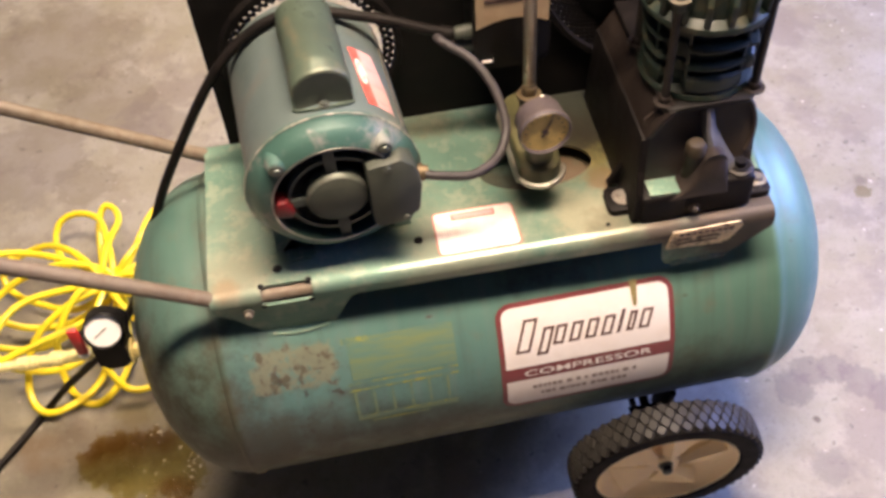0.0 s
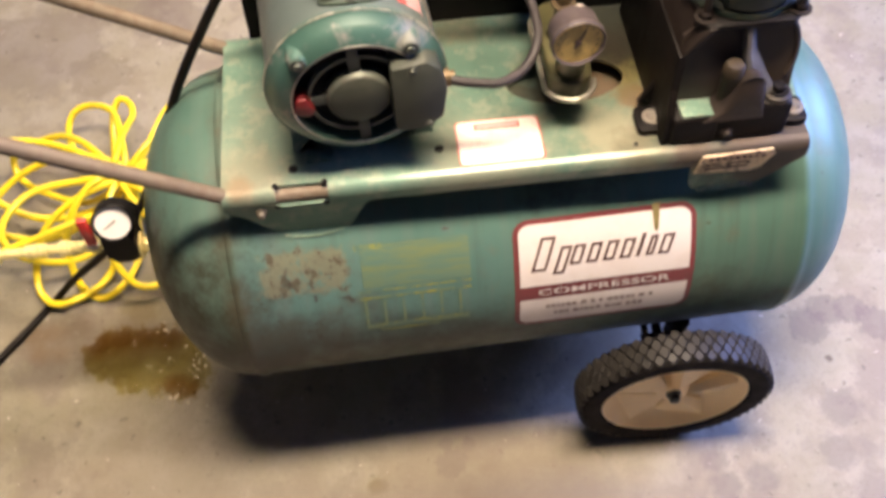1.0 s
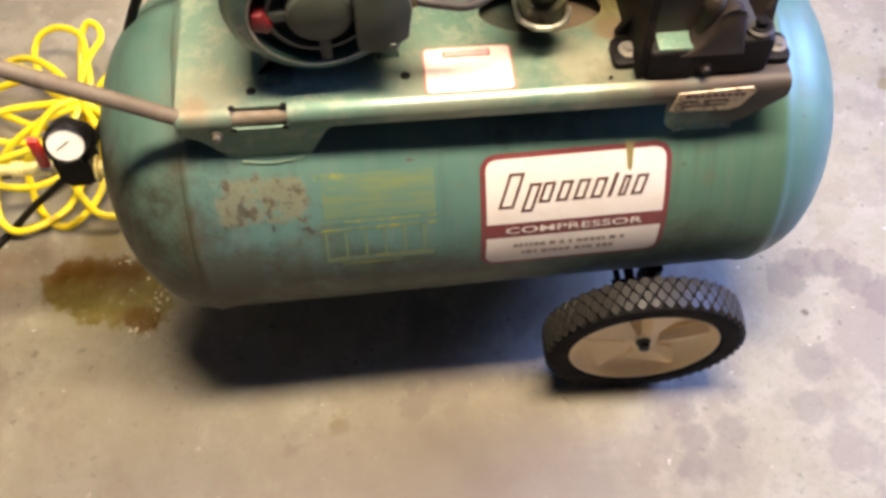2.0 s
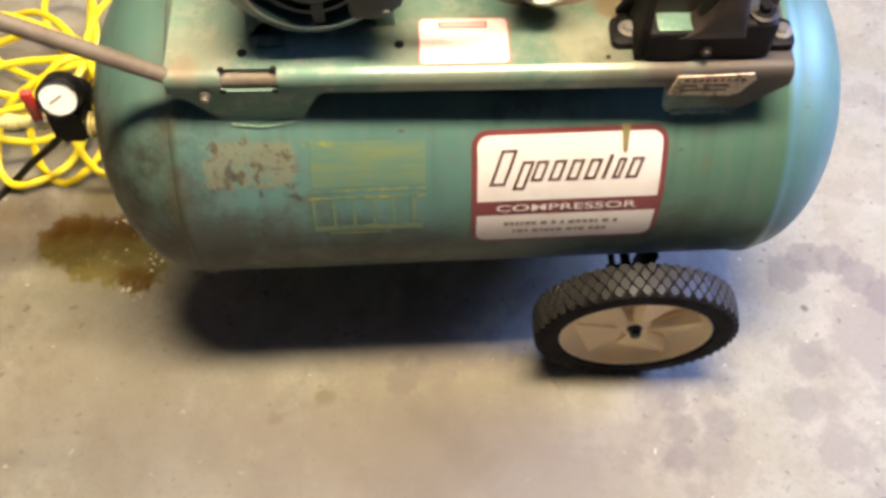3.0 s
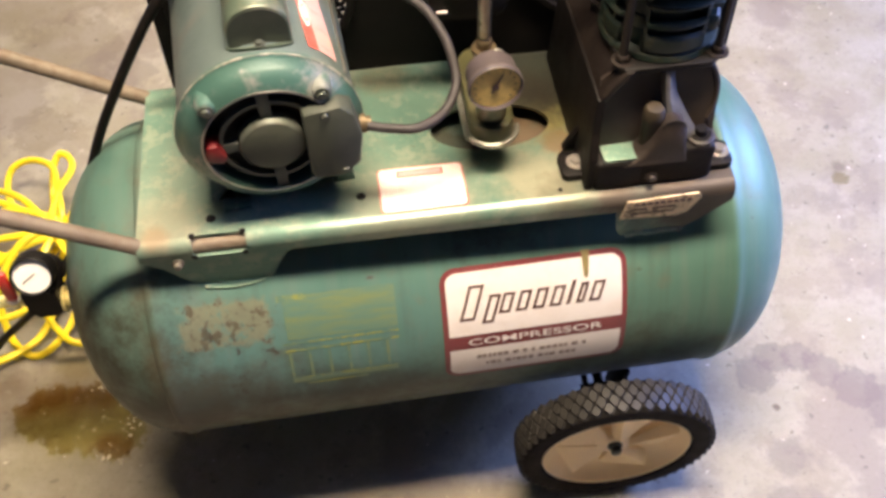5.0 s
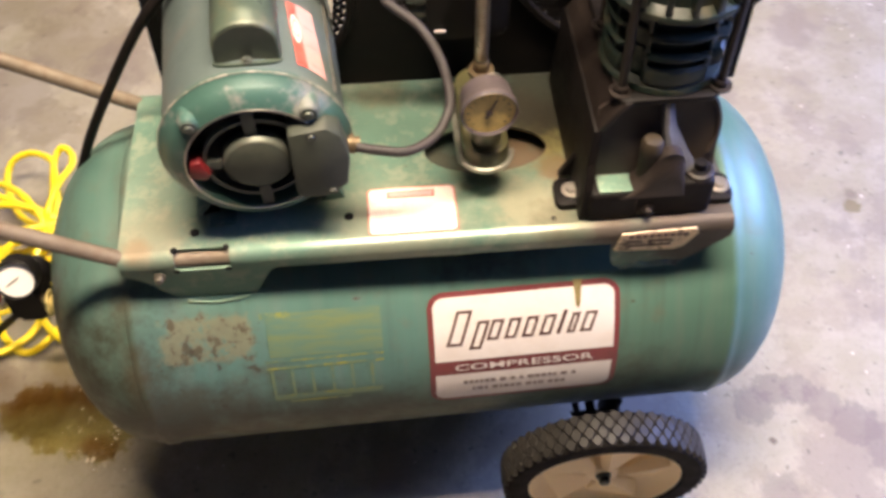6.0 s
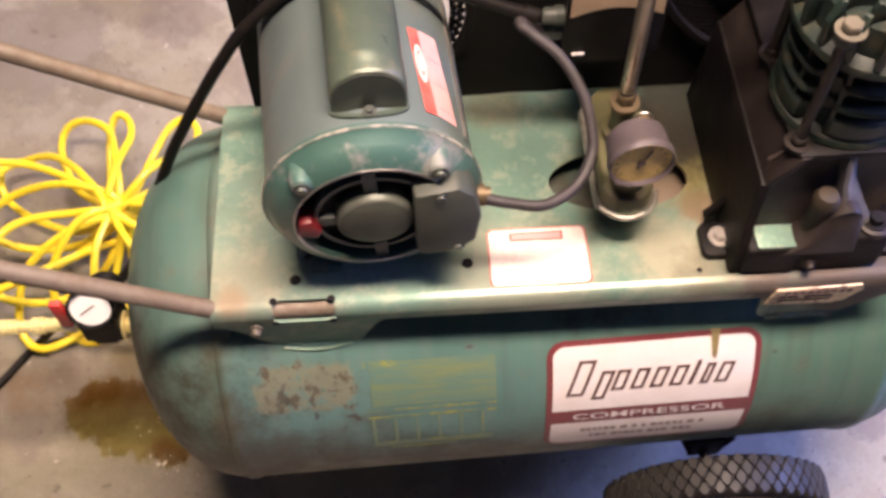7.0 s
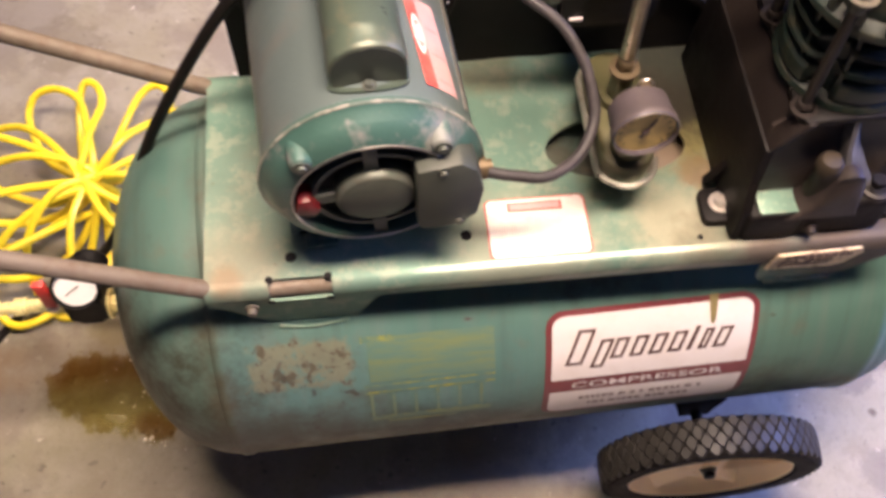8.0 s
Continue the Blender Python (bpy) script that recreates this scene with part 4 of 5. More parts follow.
for x in (-0.128, -0.004):
    part("motor_foot", prism([(x - 0.012, PZ), (x + 0.012, PZ), (x + 0.008, PZ + 0.012), (MX + (x - MX) * 0.6, MZ - 0.060), (MX + (x - MX) * 0.45, MZ - 0.072), (x - 0.004 if x > MX else x + 0.002, PZ + 0.008)], lambda u, v, w: (u, w, v), -0.045, 0.10, 0.0015), BELL, motor)
part("foot_tab", box((-0.128, -0.062, PZ), (-0.100, -0.046, PZ + 0.006), 0.002), BELL, motor)

# capacitor cover: a domed can along the top of the shell
CX0, CX1, CYF, CYB, CZ = -0.0895, -0.0315, -0.039, 0.080, 0.7300


def can():
    bm = bmesh.new()
    w = (CX1 - CX0) / 2
    mid = (CX0 + CX1) / 2
    rows = []
    for y, k in ((CYF, 0.93), (CYF + 0.001, 0.965), (CYF + 0.004, 0.99), (CYF + 0.010, 1.0), (CYF + 0.020, 1.0), (CYF + 0.022, 0.985), (CYB - 0.012, 0.985), (CYB - 0.003, 0.95), (CYB, 0.85)):
        pts = [(mid - w * k, 0.6925)]
        pts += [(mid + w * k * math.cos(radians(a)), CZ - 0.002 + (0.025 * k + 0.0) * math.sin(radians(a))) for a in range(180, -1, -15)]
        pts += [(mid + w * k, 0.6925)]
        rows.append([bm.verts.new((u, y, v)) for u, v in pts])
    for a, b in zip(rows, rows[1:]):
        for j in range(len(a) - 1):
            bm.faces.new([a[j], a[j + 1], b[j + 1], b[j]])
    bm.faces.new(rows[0])
    bm.faces.new(rows[-1][::-1])
    return bm


cap = part("capacitor_cover", can(), CAN, motor, "worn metal capacitor cover with rubbed paint", 30)
part("front_face", prism([(CX0 + 0.0025, 0.7010), (CX1 - 0.0025, 0.7010)] + [((CX0 + CX1) / 2 + 0.0262 * math.cos(radians(a)), CZ - 0.003 + 0.0222 * math.sin(radians(a))) for a in range(0, 181, 15)], lambda u, v, w: (u, w, v), CYF - 0.0008, CYF + 0.001), COVER, cap, "dark olive end of the capacitor cover")
part("cover_tab", prism([(MX + 0.005 + 0.0300 * math.cos(radians(a)), CYF + 0.002 + 0.0125 * math.sin(radians(a))) for a in range(180, 361, 12)], lambda u, v, w: (u, v, w - 0.0045 * ((u - MX) / 0.0275) ** 2), 0.7137, 0.7162), CAN, cap)
part("cover_screw", hexbolt((MX + 0.005, CYF - 0.006, 0.7160), (0, 0, 1), 0.0035, 0.003), BOLT, cap)


def on_motor(a, y, d):
    return Vector((MX + (MR + d) * math.sin(radians(a)), y, MZ + (MR + d) * math.cos(radians(a))))


def plate_patch(name, f0, f1, y0, y1, mat_, d, label=""):
    """A patch of the nameplate: f0 and f1 run across it, 0 to 1, y along the motor; the plate is set a little askew."""
    bm = bmesh.new()
    grid = []
    for j in range(9):
        y = y0 + (y1 - y0) * j / 8
        a0 = 34 - 4 * (y + 0.038) / 0.084
        grid.append([bm.verts.new(on_motor(a0 + (23 - 0.4 * j) * (f0 + (f1 - f0) * k / 6), y, d)) for k in range(7)])
    for a, b in zip(grid, grid[1:]):
        for k in range(6):
            bm.faces.new([a[k], a[k + 1], b[k + 1], b[k]])
    return part(name, bm, mat_, motor, label)


plate_patch("nameplate", 0.0, 1.0, -0.038, 0.046, NAMEPLATE, 0.0006, "faded pink and red motor nameplate")
plate_patch("nameplate_border", 0.0, 0.33, -0.038, 0.046, LABEL_RED, 0.0010, "red strip of the nameplate")


def plate_oval(scale, mat_, d, label):
    bm = bmesh.new()
    bm.faces.new([bm.verts.new(on_motor(36.0 - 4 * (y + 0.004) / 0.084 + 3.0 * scale * math.cos(q), y, d)) for q in [2 * math.pi * k / 28 for k in range(28)] for y in [0.010 + 0.019 * scale * math.sin(q)]])
    return part("nameplate_mark", bm, mat_, motor, label)


plate_oval(1.0, LABEL_WHITE, 0.0015, "pale oval mark on the nameplate")
plate_oval(0.72, FADE, 0.0018, "faded script inside the oval mark")
plate_oval(0.45, LABEL_WHITE, 0.0021, "pale middle of the oval mark")
for k in range(6):
    plate_patch("nameplate_line", 0.46, 0.92 - 0.1 * (k % 2), -0.030 + 0.012 * k, -0.0285 + 0.012 * k, NAMEPLATE if k % 2 else FADE, 0.0010, "faded print line")
part("shell_seam", tube([on_motor(66, y, 0.0006) for y in (-0.04, 0.0, 0.05, 0.11)], 0.0016, 8), STEEL, motor, "bright worn shell seam")
gland = bmesh.new()
lathe([(0.008, 0.010), (0.008, 0.017), (0.0095, 0.017), (0.0095, 0.022), (0.0062, 0.022), (0.0062, 0.027)], (0, -0.066, 0.6225), "x", 16, bm=gland)
part("cord_clamp", gland, TARNISH, motor, "tarnished brass cord clamp")
# the motor sits a little askew on its plate
askew = Matrix.Translation((MX + 0.004, -0.079, 0)) @ Matrix.Rotation(radians(4.5), 4, "Z") @ Matrix.Translation((-MX, 0.083, 0))
for piece in [motor, *motor.children_recursive]:
    piece.data.transform(askew)

# ---- belt guard ----
GX0, GX1, GZ0, GZ1, GY, GD = -0.183, 0.455, 0.4975, 0.8925, 0.132, 0.075
HOLES = ((MX - 0.003, 0.6375, 0.0905, 0.078), (0.335, 0.7120, 0.150, 0.122))
SPLIT = 0.10


def guard_face(y):
    bm = bmesh.new()
    for (hx, hz, hr, _), x0, x1 in zip(HOLES, (GX0, SPLIT), (SPLIT, GX1)):
        n = 64
        inner, outer = [], []
        for k in range(n):
            c, s = math.cos(2 * math.pi * k / n), math.sin(2 * math.pi * k / n)
            f = min(((x1 - hx) if c > 0 else (hx - x0)) / max(abs(c), 1e-6), ((GZ1 - hz) if s > 0 else (hz - GZ0)) / max(abs(s), 1e-6))
            inner.append(bm.verts.new((hx + hr * c, y, hz + hr * s)))
            outer.append(bm.verts.new((hx + f * c, y, hz + f * s)))
        for k in range(n):
            j = (k + 1) % n
            bm.faces.new([inner[k], inner[j], outer[j], outer[k]])
        for cx, cz in ((x0, GZ0), (x1, GZ0), (x0, GZ1), (x1, GZ1)):
            q = min(outer, key=lambda v: (v.co.x - cx) ** 2 + (v.co.z - cz) ** 2)
            q.co.x, q.co.z = cx, cz
    bmesh.ops.remove_doubles(bm, verts=bm.verts, dist=1e-5)
    bmesh.ops.solidify(bm, geom=bm.faces[:], thickness=0.0015)
    return bm


guard = part("belt_guard", guard_face(GY), GUARD, comp, "black sheet metal belt guard with mesh rings")
rim_bm = bmesh.new()
for lo, hi in (((GX0, GY, GZ0), (GX0 + 0.002, GY + GD, GZ1)), ((GX1 - 0.002, GY, GZ0), (GX1, GY + GD, GZ1)), ((GX0, GY, GZ1 - 0.002), (GX1, GY + GD, GZ1)), ((GX0, GY, GZ0), (GX1, GY + GD, GZ0 + 0.002))):
    box(lo, hi, bm=rim_bm)
part("guard_rim", rim_bm, GUARD, guard)
for hx, hz, ro, ri in HOLES:
    part("guard_bead", lathe([(ro + 0.010, -0.001), (ro + 0.007, -0.009), (ro + 0.001, -0.009), (ro, 0.0)], (hx, GY, hz), "y", 72), GUARD, guard)
    if hx > 0:
        part("guard_disc", lathe([(ri + 0.002, 0.0), (ri - 0.004, -0.004), (0, -0.004)], (hx, GY, hz), "y", 64), GUARD, guard)
    net = bmesh.new()
    n = int(2 * math.pi * ro / 0.0098)
    for tw in (1, -1):
        for k in range(n):
            a = 2 * math.pi * k / n
            pts = [Vector((hx + r * math.cos(a + tw * (r - ri) * 9.0), GY + 0.0005 * tw, hz + r * math.sin(a + tw * (r - ri) * 9.0))) for r in [ri + (ro - ri) * q / 4 for q in range(5)]]
            tube(pts, 0.0023, 4, bm=net, cap=False)
    part("guard_mesh", net, GUARD, guard, "black expanded metal mesh")

# the flywheel behind it
fly = part("flywheel", lathe([(0.096, 0.150), (0.112, 0.150), (0.112, 0.180), (0.096, 0.180)], (0.335, 0, 0.7120), "y", 64, closed=True), CAST, comp, "black cast flywheel behind the guard")
part("flywheel_hub", lathe([(0, 0.148), (0.056, 0.148), (0.056, 0.180), (0, 0.180)], (0.335, 0, 0.7120), "y", 40), CAST, fly)
for k in range(5):
    a0 = radians(220 + 72 * k)
    wedge = [(0.335 + r * math.cos(a), 0.7120 + r * math.sin(a)) for r, a in [(0.052, a0), (0.098, a0), (0.098, a0 + 0.25), (0.098, a0 + 0.5), (0.098, a0 + 0.75), (0.052, a0 + 0.75), (0.052, a0 + 0.4)]]
    part("flywheel_spoke", prism(wedge, lambda u, v, w: (u, w, v), 0.152, 0.178), CAST, fly)

# ---- pump ----
def loft(sections, bm=None):
    """A closed solid through outlines of equal length, each a list of places."""
    bm = bm or bmesh.new()
    rows = [[bm.verts.new(q) for q in sec] for sec in sections]
    n = len(rows[0])
    for a, b in zip(rows, rows[1:]):
        for k in range(n):
            bm.faces.new([a[k], a[(k + 1) % n], b[(k + 1) % n], b[k]])
    bm.faces.new(rows[0][::-1])
    bm.faces.new(rows[-1])
    return bm


# crankcase: a block with a sloped shoulder and a cut-off corner, its front set back behind a deck lip and a flared rib
case_profile = [(0.243, PZ + 0.010), (0.249, 0.626), (0.269, 0.6575), (0.353, 0.6575), (0.3655, 0.632), (0.3685, 0.575), (0.3685, PZ + 0.010)]
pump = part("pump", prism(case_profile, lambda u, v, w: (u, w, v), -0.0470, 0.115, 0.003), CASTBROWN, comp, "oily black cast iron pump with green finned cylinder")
# near-black left wall carries its shade; the browner shoulder is toned as lit
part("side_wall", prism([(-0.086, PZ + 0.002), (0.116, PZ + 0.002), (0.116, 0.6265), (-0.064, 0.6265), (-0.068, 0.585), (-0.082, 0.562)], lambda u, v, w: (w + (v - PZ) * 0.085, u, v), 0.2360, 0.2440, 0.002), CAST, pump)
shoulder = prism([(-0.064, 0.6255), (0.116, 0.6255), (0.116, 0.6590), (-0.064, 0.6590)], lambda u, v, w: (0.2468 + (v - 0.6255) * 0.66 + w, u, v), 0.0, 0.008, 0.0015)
part("shoulder", shoulder, CASTBROWN, pump, "brown sloping shoulder of the crankcase, toned as lit")
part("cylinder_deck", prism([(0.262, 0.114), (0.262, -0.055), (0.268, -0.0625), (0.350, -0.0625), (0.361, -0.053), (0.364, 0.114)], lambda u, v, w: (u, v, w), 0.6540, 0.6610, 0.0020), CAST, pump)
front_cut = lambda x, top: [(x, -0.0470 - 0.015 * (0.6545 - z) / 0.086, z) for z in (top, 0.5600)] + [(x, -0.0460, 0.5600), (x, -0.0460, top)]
# colour lifted above the casting's own, so front and edge read as lit
part("front_face", loft([front_cut(0.2500, 0.6400), front_cut(0.2680, 0.6545), front_cut(0.3530, 0.6545), front_cut(0.3655, 0.6320), front_cut(0.3675, 0.6200)]), CASTFACE, pump, "sloping brown face of the crankcase, paled as lit")
edge_run = [(x, -0.0478 - 0.015 * (0.6545 - z) / 0.086, z) for x, z in ((0.3150, 0.6510), (0.3500, 0.6515), (0.3635, 0.6310), (0.3655, 0.6050), (0.3600, 0.5850))]
part("recess_edge", tube(smooth_path(edge_run, 5), 0.0026, 8), CASTFACE, pump, "raised edge round the recess, paled as lit")
rib_front = [(0.3075, 0.6545), (0.3110, 0.6545), (0.3145, 0.622), (0.3225, 0.597), (0.333, 0.576), (0.319, 0.576), (0.316, 0.597), (0.3105, 0.622)]
rib_back = [(0.3065, 0.6545), (0.3180, 0.6545), (0.3240, 0.622), (0.3370, 0.597), (0.352, 0.572), (0.316, 0.572), (0.312, 0.597), (0.3085, 0.622)]
# bare grey casting, paled further for the window light on its flare
part("centre_rib", loft([[(u, -0.0610 - 0.20 * (0.6545 - v), v) for u, v in rib_front], [(u, -0.0460 - 0.32 * (0.6545 - v), v) for u, v in rib_back]]), LITRIB, pump, "bare grey rib of the crankcase front, paled for window light")
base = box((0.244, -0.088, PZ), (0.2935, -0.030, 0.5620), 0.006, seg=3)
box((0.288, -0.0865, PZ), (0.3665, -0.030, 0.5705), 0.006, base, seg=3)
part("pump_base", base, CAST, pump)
part("base_rear", box((0.246, -0.030, PZ), (0.3665, 0.112, PZ + 0.022), 0.004), CAST, pump)
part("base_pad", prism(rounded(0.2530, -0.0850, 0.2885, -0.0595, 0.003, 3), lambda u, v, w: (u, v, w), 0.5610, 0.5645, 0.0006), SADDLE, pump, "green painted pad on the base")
hump = [(0.2700, 0.556), (0.2830, 0.5625), (0.2925, 0.5735), (0.2990, 0.5880), (0.3040, 0.5990), (0.3105, 0.6075), (0.3190, 0.6105), (0.3270, 0.6065), (0.3320, 0.5960), (0.3335, 0.5800), (0.3370, 0.556)]
part("front_web", loft([[(0.312 + (u - 0.312) * k, y - 0.010 * (v - 0.556) / 0.06 * (y > -0.08), 0.556 + (v - 0.556) * q) for u, v in hump] for y, k, q in ((-0.0883, 0.90, 0.45), (-0.0878, 0.95, 0.62), (-0.0858, 0.98, 0.80), (-0.0820, 1.0, 0.93), (-0.0745, 1.0, 1.0), (-0.0640, 0.98, 1.0), (-0.0560, 0.90, 0.92))]), CASTWEB, pump, "rounded front boss of the base", 70)
for x0, x1, bx, y in ((0.217, 0.250, 0.2345, -0.0525), (0.360, 0.394, 0.3826, -0.058), (0.360, 0.394, 0.3800, 0.09)):
    foot = part("pump_foot", prism(rounded(x0, y - 0.0185, x1, y + 0.0165, 0.007, 4), lambda u, v, w: (u, v, w), PZ, PZ + 0.009, 0.0015), CAST, pump)
    # the rear bolt takes black iron, its shade put into the colour
    part("foot_bolt", hexbolt((bx, y, PZ + 0.009), (0, 0, 1), 0.0070, 0.005), STEEL if y < 0 else CAST, foot, "pump foot bolt, zinc in front and black behind")
part("foot_gusset", prism([(0.224, PZ + 0.008), (0.246, PZ + 0.008), (0.246, 0.572)], lambda u, v, w: (u, w, v), -0.032, -0.024, 0.001), CAST, pump)
part("oil_filler", lathe([(0.0100, 0.566), (0.0100, 0.600), (0.0108, 0.602), (0.0106, 0.613), (0.008, 0.6175), (0, 0.6185)], (0.3000, -0.0700, 0), "z", 24), DUSTY, pump, "dusty oil filler stub")
part("drain_plug", hexbolt((0.303, -0.0870, PZ + 0.014), (0, -1, 0), 0.0042, 0.005), CASTWEB, pump)
part("bolt_boss", lathe([(0.0145, 0.566), (0.0140, 0.5735), (0.0125, 0.5745), (0, 0.5745)], (0.352, -0.071, 0), "z", 24), CASTBROWN, pump)
part("cover_bolt", hexbolt((0.352, -0.071, 0.5745), (0, 0, 1), 0.0070, 0.007), CAST, pump)

CYX, CYY = 0.313, -0.003


def fin_ring(z, r, thick, core=0.040):
    """A cooling fin with a rounded edge, cut back where the four tie rods pass."""
    n = 96
    sections = []
    for q, dz in ((0.0, -0.5), (0.75, -0.5), (0.94, -0.36), (1.0, 0.0), (0.94, 0.36), (0.75, 0.5), (0.0, 0.5)):
        ring = []
        for k in range(n):
            a = 2 * math.pi * k / n
            turn = (math.degrees(a) + 45) % 90
            rr = r - 0.0085 * min(1, max(0, (13 - min(turn, 90 - turn)) / 4))
            rr = core + (rr - core) * q
            ring.append((CYX + rr * math.cos(a), CYY + rr * math.sin(a), z + dz * thick))
        sections.append(ring)
    return loft(sections)


part("cylinder", lathe([(0.0, 0.6605), (0.056, 0.6605), (0.057, 0.663), (0.055, 0.667), (0.046, 0.670), (0.046, 0.7495), (0, 0.7495)], (CYX, CYY, 0), "z", 64), FIN, pump, "dark green finned cylinder")
for z, r, thick in ((0.6790, 0.0560, 0.0200), (0.7015, 0.0570, 0.0060), (0.7240, 0.0585, 0.0060)):
    part("cylinder_fin", fin_ring(z, r, thick), FIN, pump)
for a in (200, 238, 302, 345, 20, 70, 110, 160):
    c, q = math.cos(radians(a)), math.sin(radians(a))
    part("cylinder_web", prism([(0.040, 0.6650), (0.0525, 0.6650), (0.0545, 0.7495), (0.040, 0.7495)], lambda u, v, w: (CYX + u * c - w * q, CYY + u * q + w * c, v), -0.0016, 0.0016), FIN, pump)
head = part("cylinder_head", lathe([(0.0, 0.7455), (0.060, 0.7455), (0.0640, 0.7480), (0.0650, 0.7510), (0.0640, 0.7545), (0.060, 0.7575), (0.056, 0.760), (0.055, 0.785), (0.050, 0.790), (0, 0.790)], (CYX, CYY, 0), "z", 64), FIN, pump, "dark green cylinder head with cooling fins")
for k in range(18):
    a = 2 * math.pi * (k + 0.5) / 18
    c, s = math.cos(a), math.sin(a)
    part("head_rib", prism([(0.050, 0.756), (0.0640, 0.756), (0.0655, 0.780), (0.058, 0.796), (0.050, 0.796)], lambda u, v, w: (CYX + u * c - w * s, CYY + u * s + w * c, v), -0.0030, 0.0030, 0.0010), FIN, head)
for k in range(7):
    y = -0.042 + 0.014 * k
    w = math.sqrt(0.056 ** 2 - y ** 2)
    part("head_fin", prism([(CYX - w, 0.789), (CYX + w, 0.789), (CYX + w - 0.004, 0.806), (CYX - w + 0.004, 0.806)], lambda u, v, q: (u, q, v), CYY + y - 0.002, CYY + y + 0.002, 0.0008), FIN, head)
for dx, dy in ((-0.0455, -0.0455), (0.0455, -0.0455), (-0.0455, 0.0455), (0.0455, 0.0455)):
    x, y = CYX + dx, CYY + dy
    part("head_ear", lathe([(0, 0.7720), (0.0070, 0.7720), (0.0078, 0.776), (0.0078, 0.782), (0.0068, 0.784), (0, 0.784)], (x, y, 0), "z", 20), FIN, head)
    rod = part("tie_rod", lathe([(0, 0.6605), (0.0042, 0.6605), (0.0042, 0.790), (0, 0.790)], (x, y, 0), "z", 12), CASTBROWN, pump)
    part("rod_nut", hexbolt((x, y, 0.6605), (0, 0, 1), 0.0072, 0.007), CASTBROWN, rod)
    part("rod_nut", hexbolt((x, y, 0.7835), (0, 0, 1), 0.0075, 0.007), DULLSTEEL, rod)

# ---- pressure switch, manifold and gauge ----
sw = part("pressure_switch", prism(rounded(0.100, 0.6280, 0.182, 0.7925, 0.014), lambda u, v, w: (u, w, v), 0.072, 0.128, 0.004), BLACK, comp, "black pressure switch box with tan label")
part("switch_label", prism([(0.103, 0.7875), (0.103, 0.6840)] + [(0.103 + 0.076 * k / 8, 0.6840 + 0.010 * math.sin(math.pi * k / 8)) for k in range(1, 9)] + [(0.179, 0.7875)], lambda u, v, w: (u, w, v), 0.0708, 0.073), LABEL_TAN, sw, "tan paper label with unreadable print")
for k in range(4):
    part("label_print", box((0.112, 0.0702, 0.7155 + 0.013 * k), (0.168 - 0.008 * (k % 2), 0.0714, 0.7205 + 0.013 * k)), INK, sw)
part("white_mark", box((0.108, 0.0705, 0.6385), (0.119, 0.0725, 0.6415), 0.0006), LABEL_WHITE, sw)
for z, y in ((0.6745, 0.084), (0.6560, 0.086)):
    part("cord_gland", lathe([(0.006, 0.082), (0.0075, 0.085), (0.0075, 0.092), (0.0088, 0.092), (0.0088, 0.101), (0, 0.101)], (0, y, z), "x", 16), COVER, sw, "dull grey cord connector")

man_bm = prism([(0.150 + 0.023 * math.cos(radians(a)), (-0.020 if math.sin(radians(a)) < 0 else 0.060) + 0.023 * math.sin(radians(a))) for a in range(0, 360, 12)], lambda u, v, w: (u, v, w), 0.5585, 0.5825, 0.004)
man = part("manifold", man_bm, OLIVE, comp, "oily olive cast manifold with steel rim")
part("manifold_rim", tube(smooth_path([(0.150 + 0.026 * math.cos(radians(a)), (-0.022 if math.sin(radians(a)) < 0 else 0.060) + 0.026 * math.sin(radians(a)), 0.5645) for a in range(0, 361, 12)], 2), 0.003, 8), ZINCDIM, man, "dull zinc rim of the manifold")
part("riser_pipe", lathe([(0.012, 0.4625), (0.012, 0.5605)], (0.156, 0.022, 0), "z", 20), OLIVE, man)
part("elbow_fitting", hexbolt((0.150, 0.030, 0.5825), (0, 0, 1), 0.0105, 0.034), OLIVE, man, "oily brass elbow fitting")
part("fitting_nut", hexbolt((0.150, 0.030, 0.6225), (0, 0, 1), 0.0085, 0.012), TARNISH, man, "tarnished brass compression nut")
part("discharge_tube", tube(smooth_path([(0.150, 0.030, 0.640), (0.150, 0.030, 0.70), (0.150, 0.030, 0.77), (0.152, 0.030, 0.82), (0.170, 0.028, 0.853), (0.21, 0.022, 0.860), (0.258, 0.012, 0.82), (0.266, 0.010, 0.78)], 6), 0.0066, 14), TUBE, comp, "stained steel discharge tube")
part("valve_body", lathe([(0.0062, 0.5800), (0.0062, 0.6200), (0.0050, 0.6240), (0.0050, 0.6380), (0, 0.6380)], (0.1585, 0.002, 0), "z", 16), TARNISH, man, "tarnished brass safety valve")
part("pull_ring", tube([(0.1575 + 0.0065 * math.cos(2 * math.pi * k / 20), -0.003, 0.6430 + 0.0065 * math.sin(2 * math.pi * k / 20)) for k in range(21)], 0.0012, 8), STEEL, man, "bright wire pull ring")
gm = Matrix.Translation((0.1485, -0.040, 0.6425)) @ Vector((0.05, -1.0, 0.04)).to_track_quat("Z", "Y").to_matrix().to_4x4()
gauge = part("pressure_gauge", lathe([(0, -0.022), (0.020, -0.022), (0.024, -0.018), (0.0255, 0.000), (0.0268, 0.002), (0.0268, 0.009), (0.0258, 0.0108), (0.0245, 0.0095), (0.0242, 0.006)], axis="z", seg=40, m=gm), GAUGE, comp, "dusty grey pressure gauge with yellowed dial")
part("dial", lathe([(0.0250, 0.0065), (0, 0.0068)], axis="z", seg=40, m=gm), DIAL_OLD, gauge, "yellowed dial")
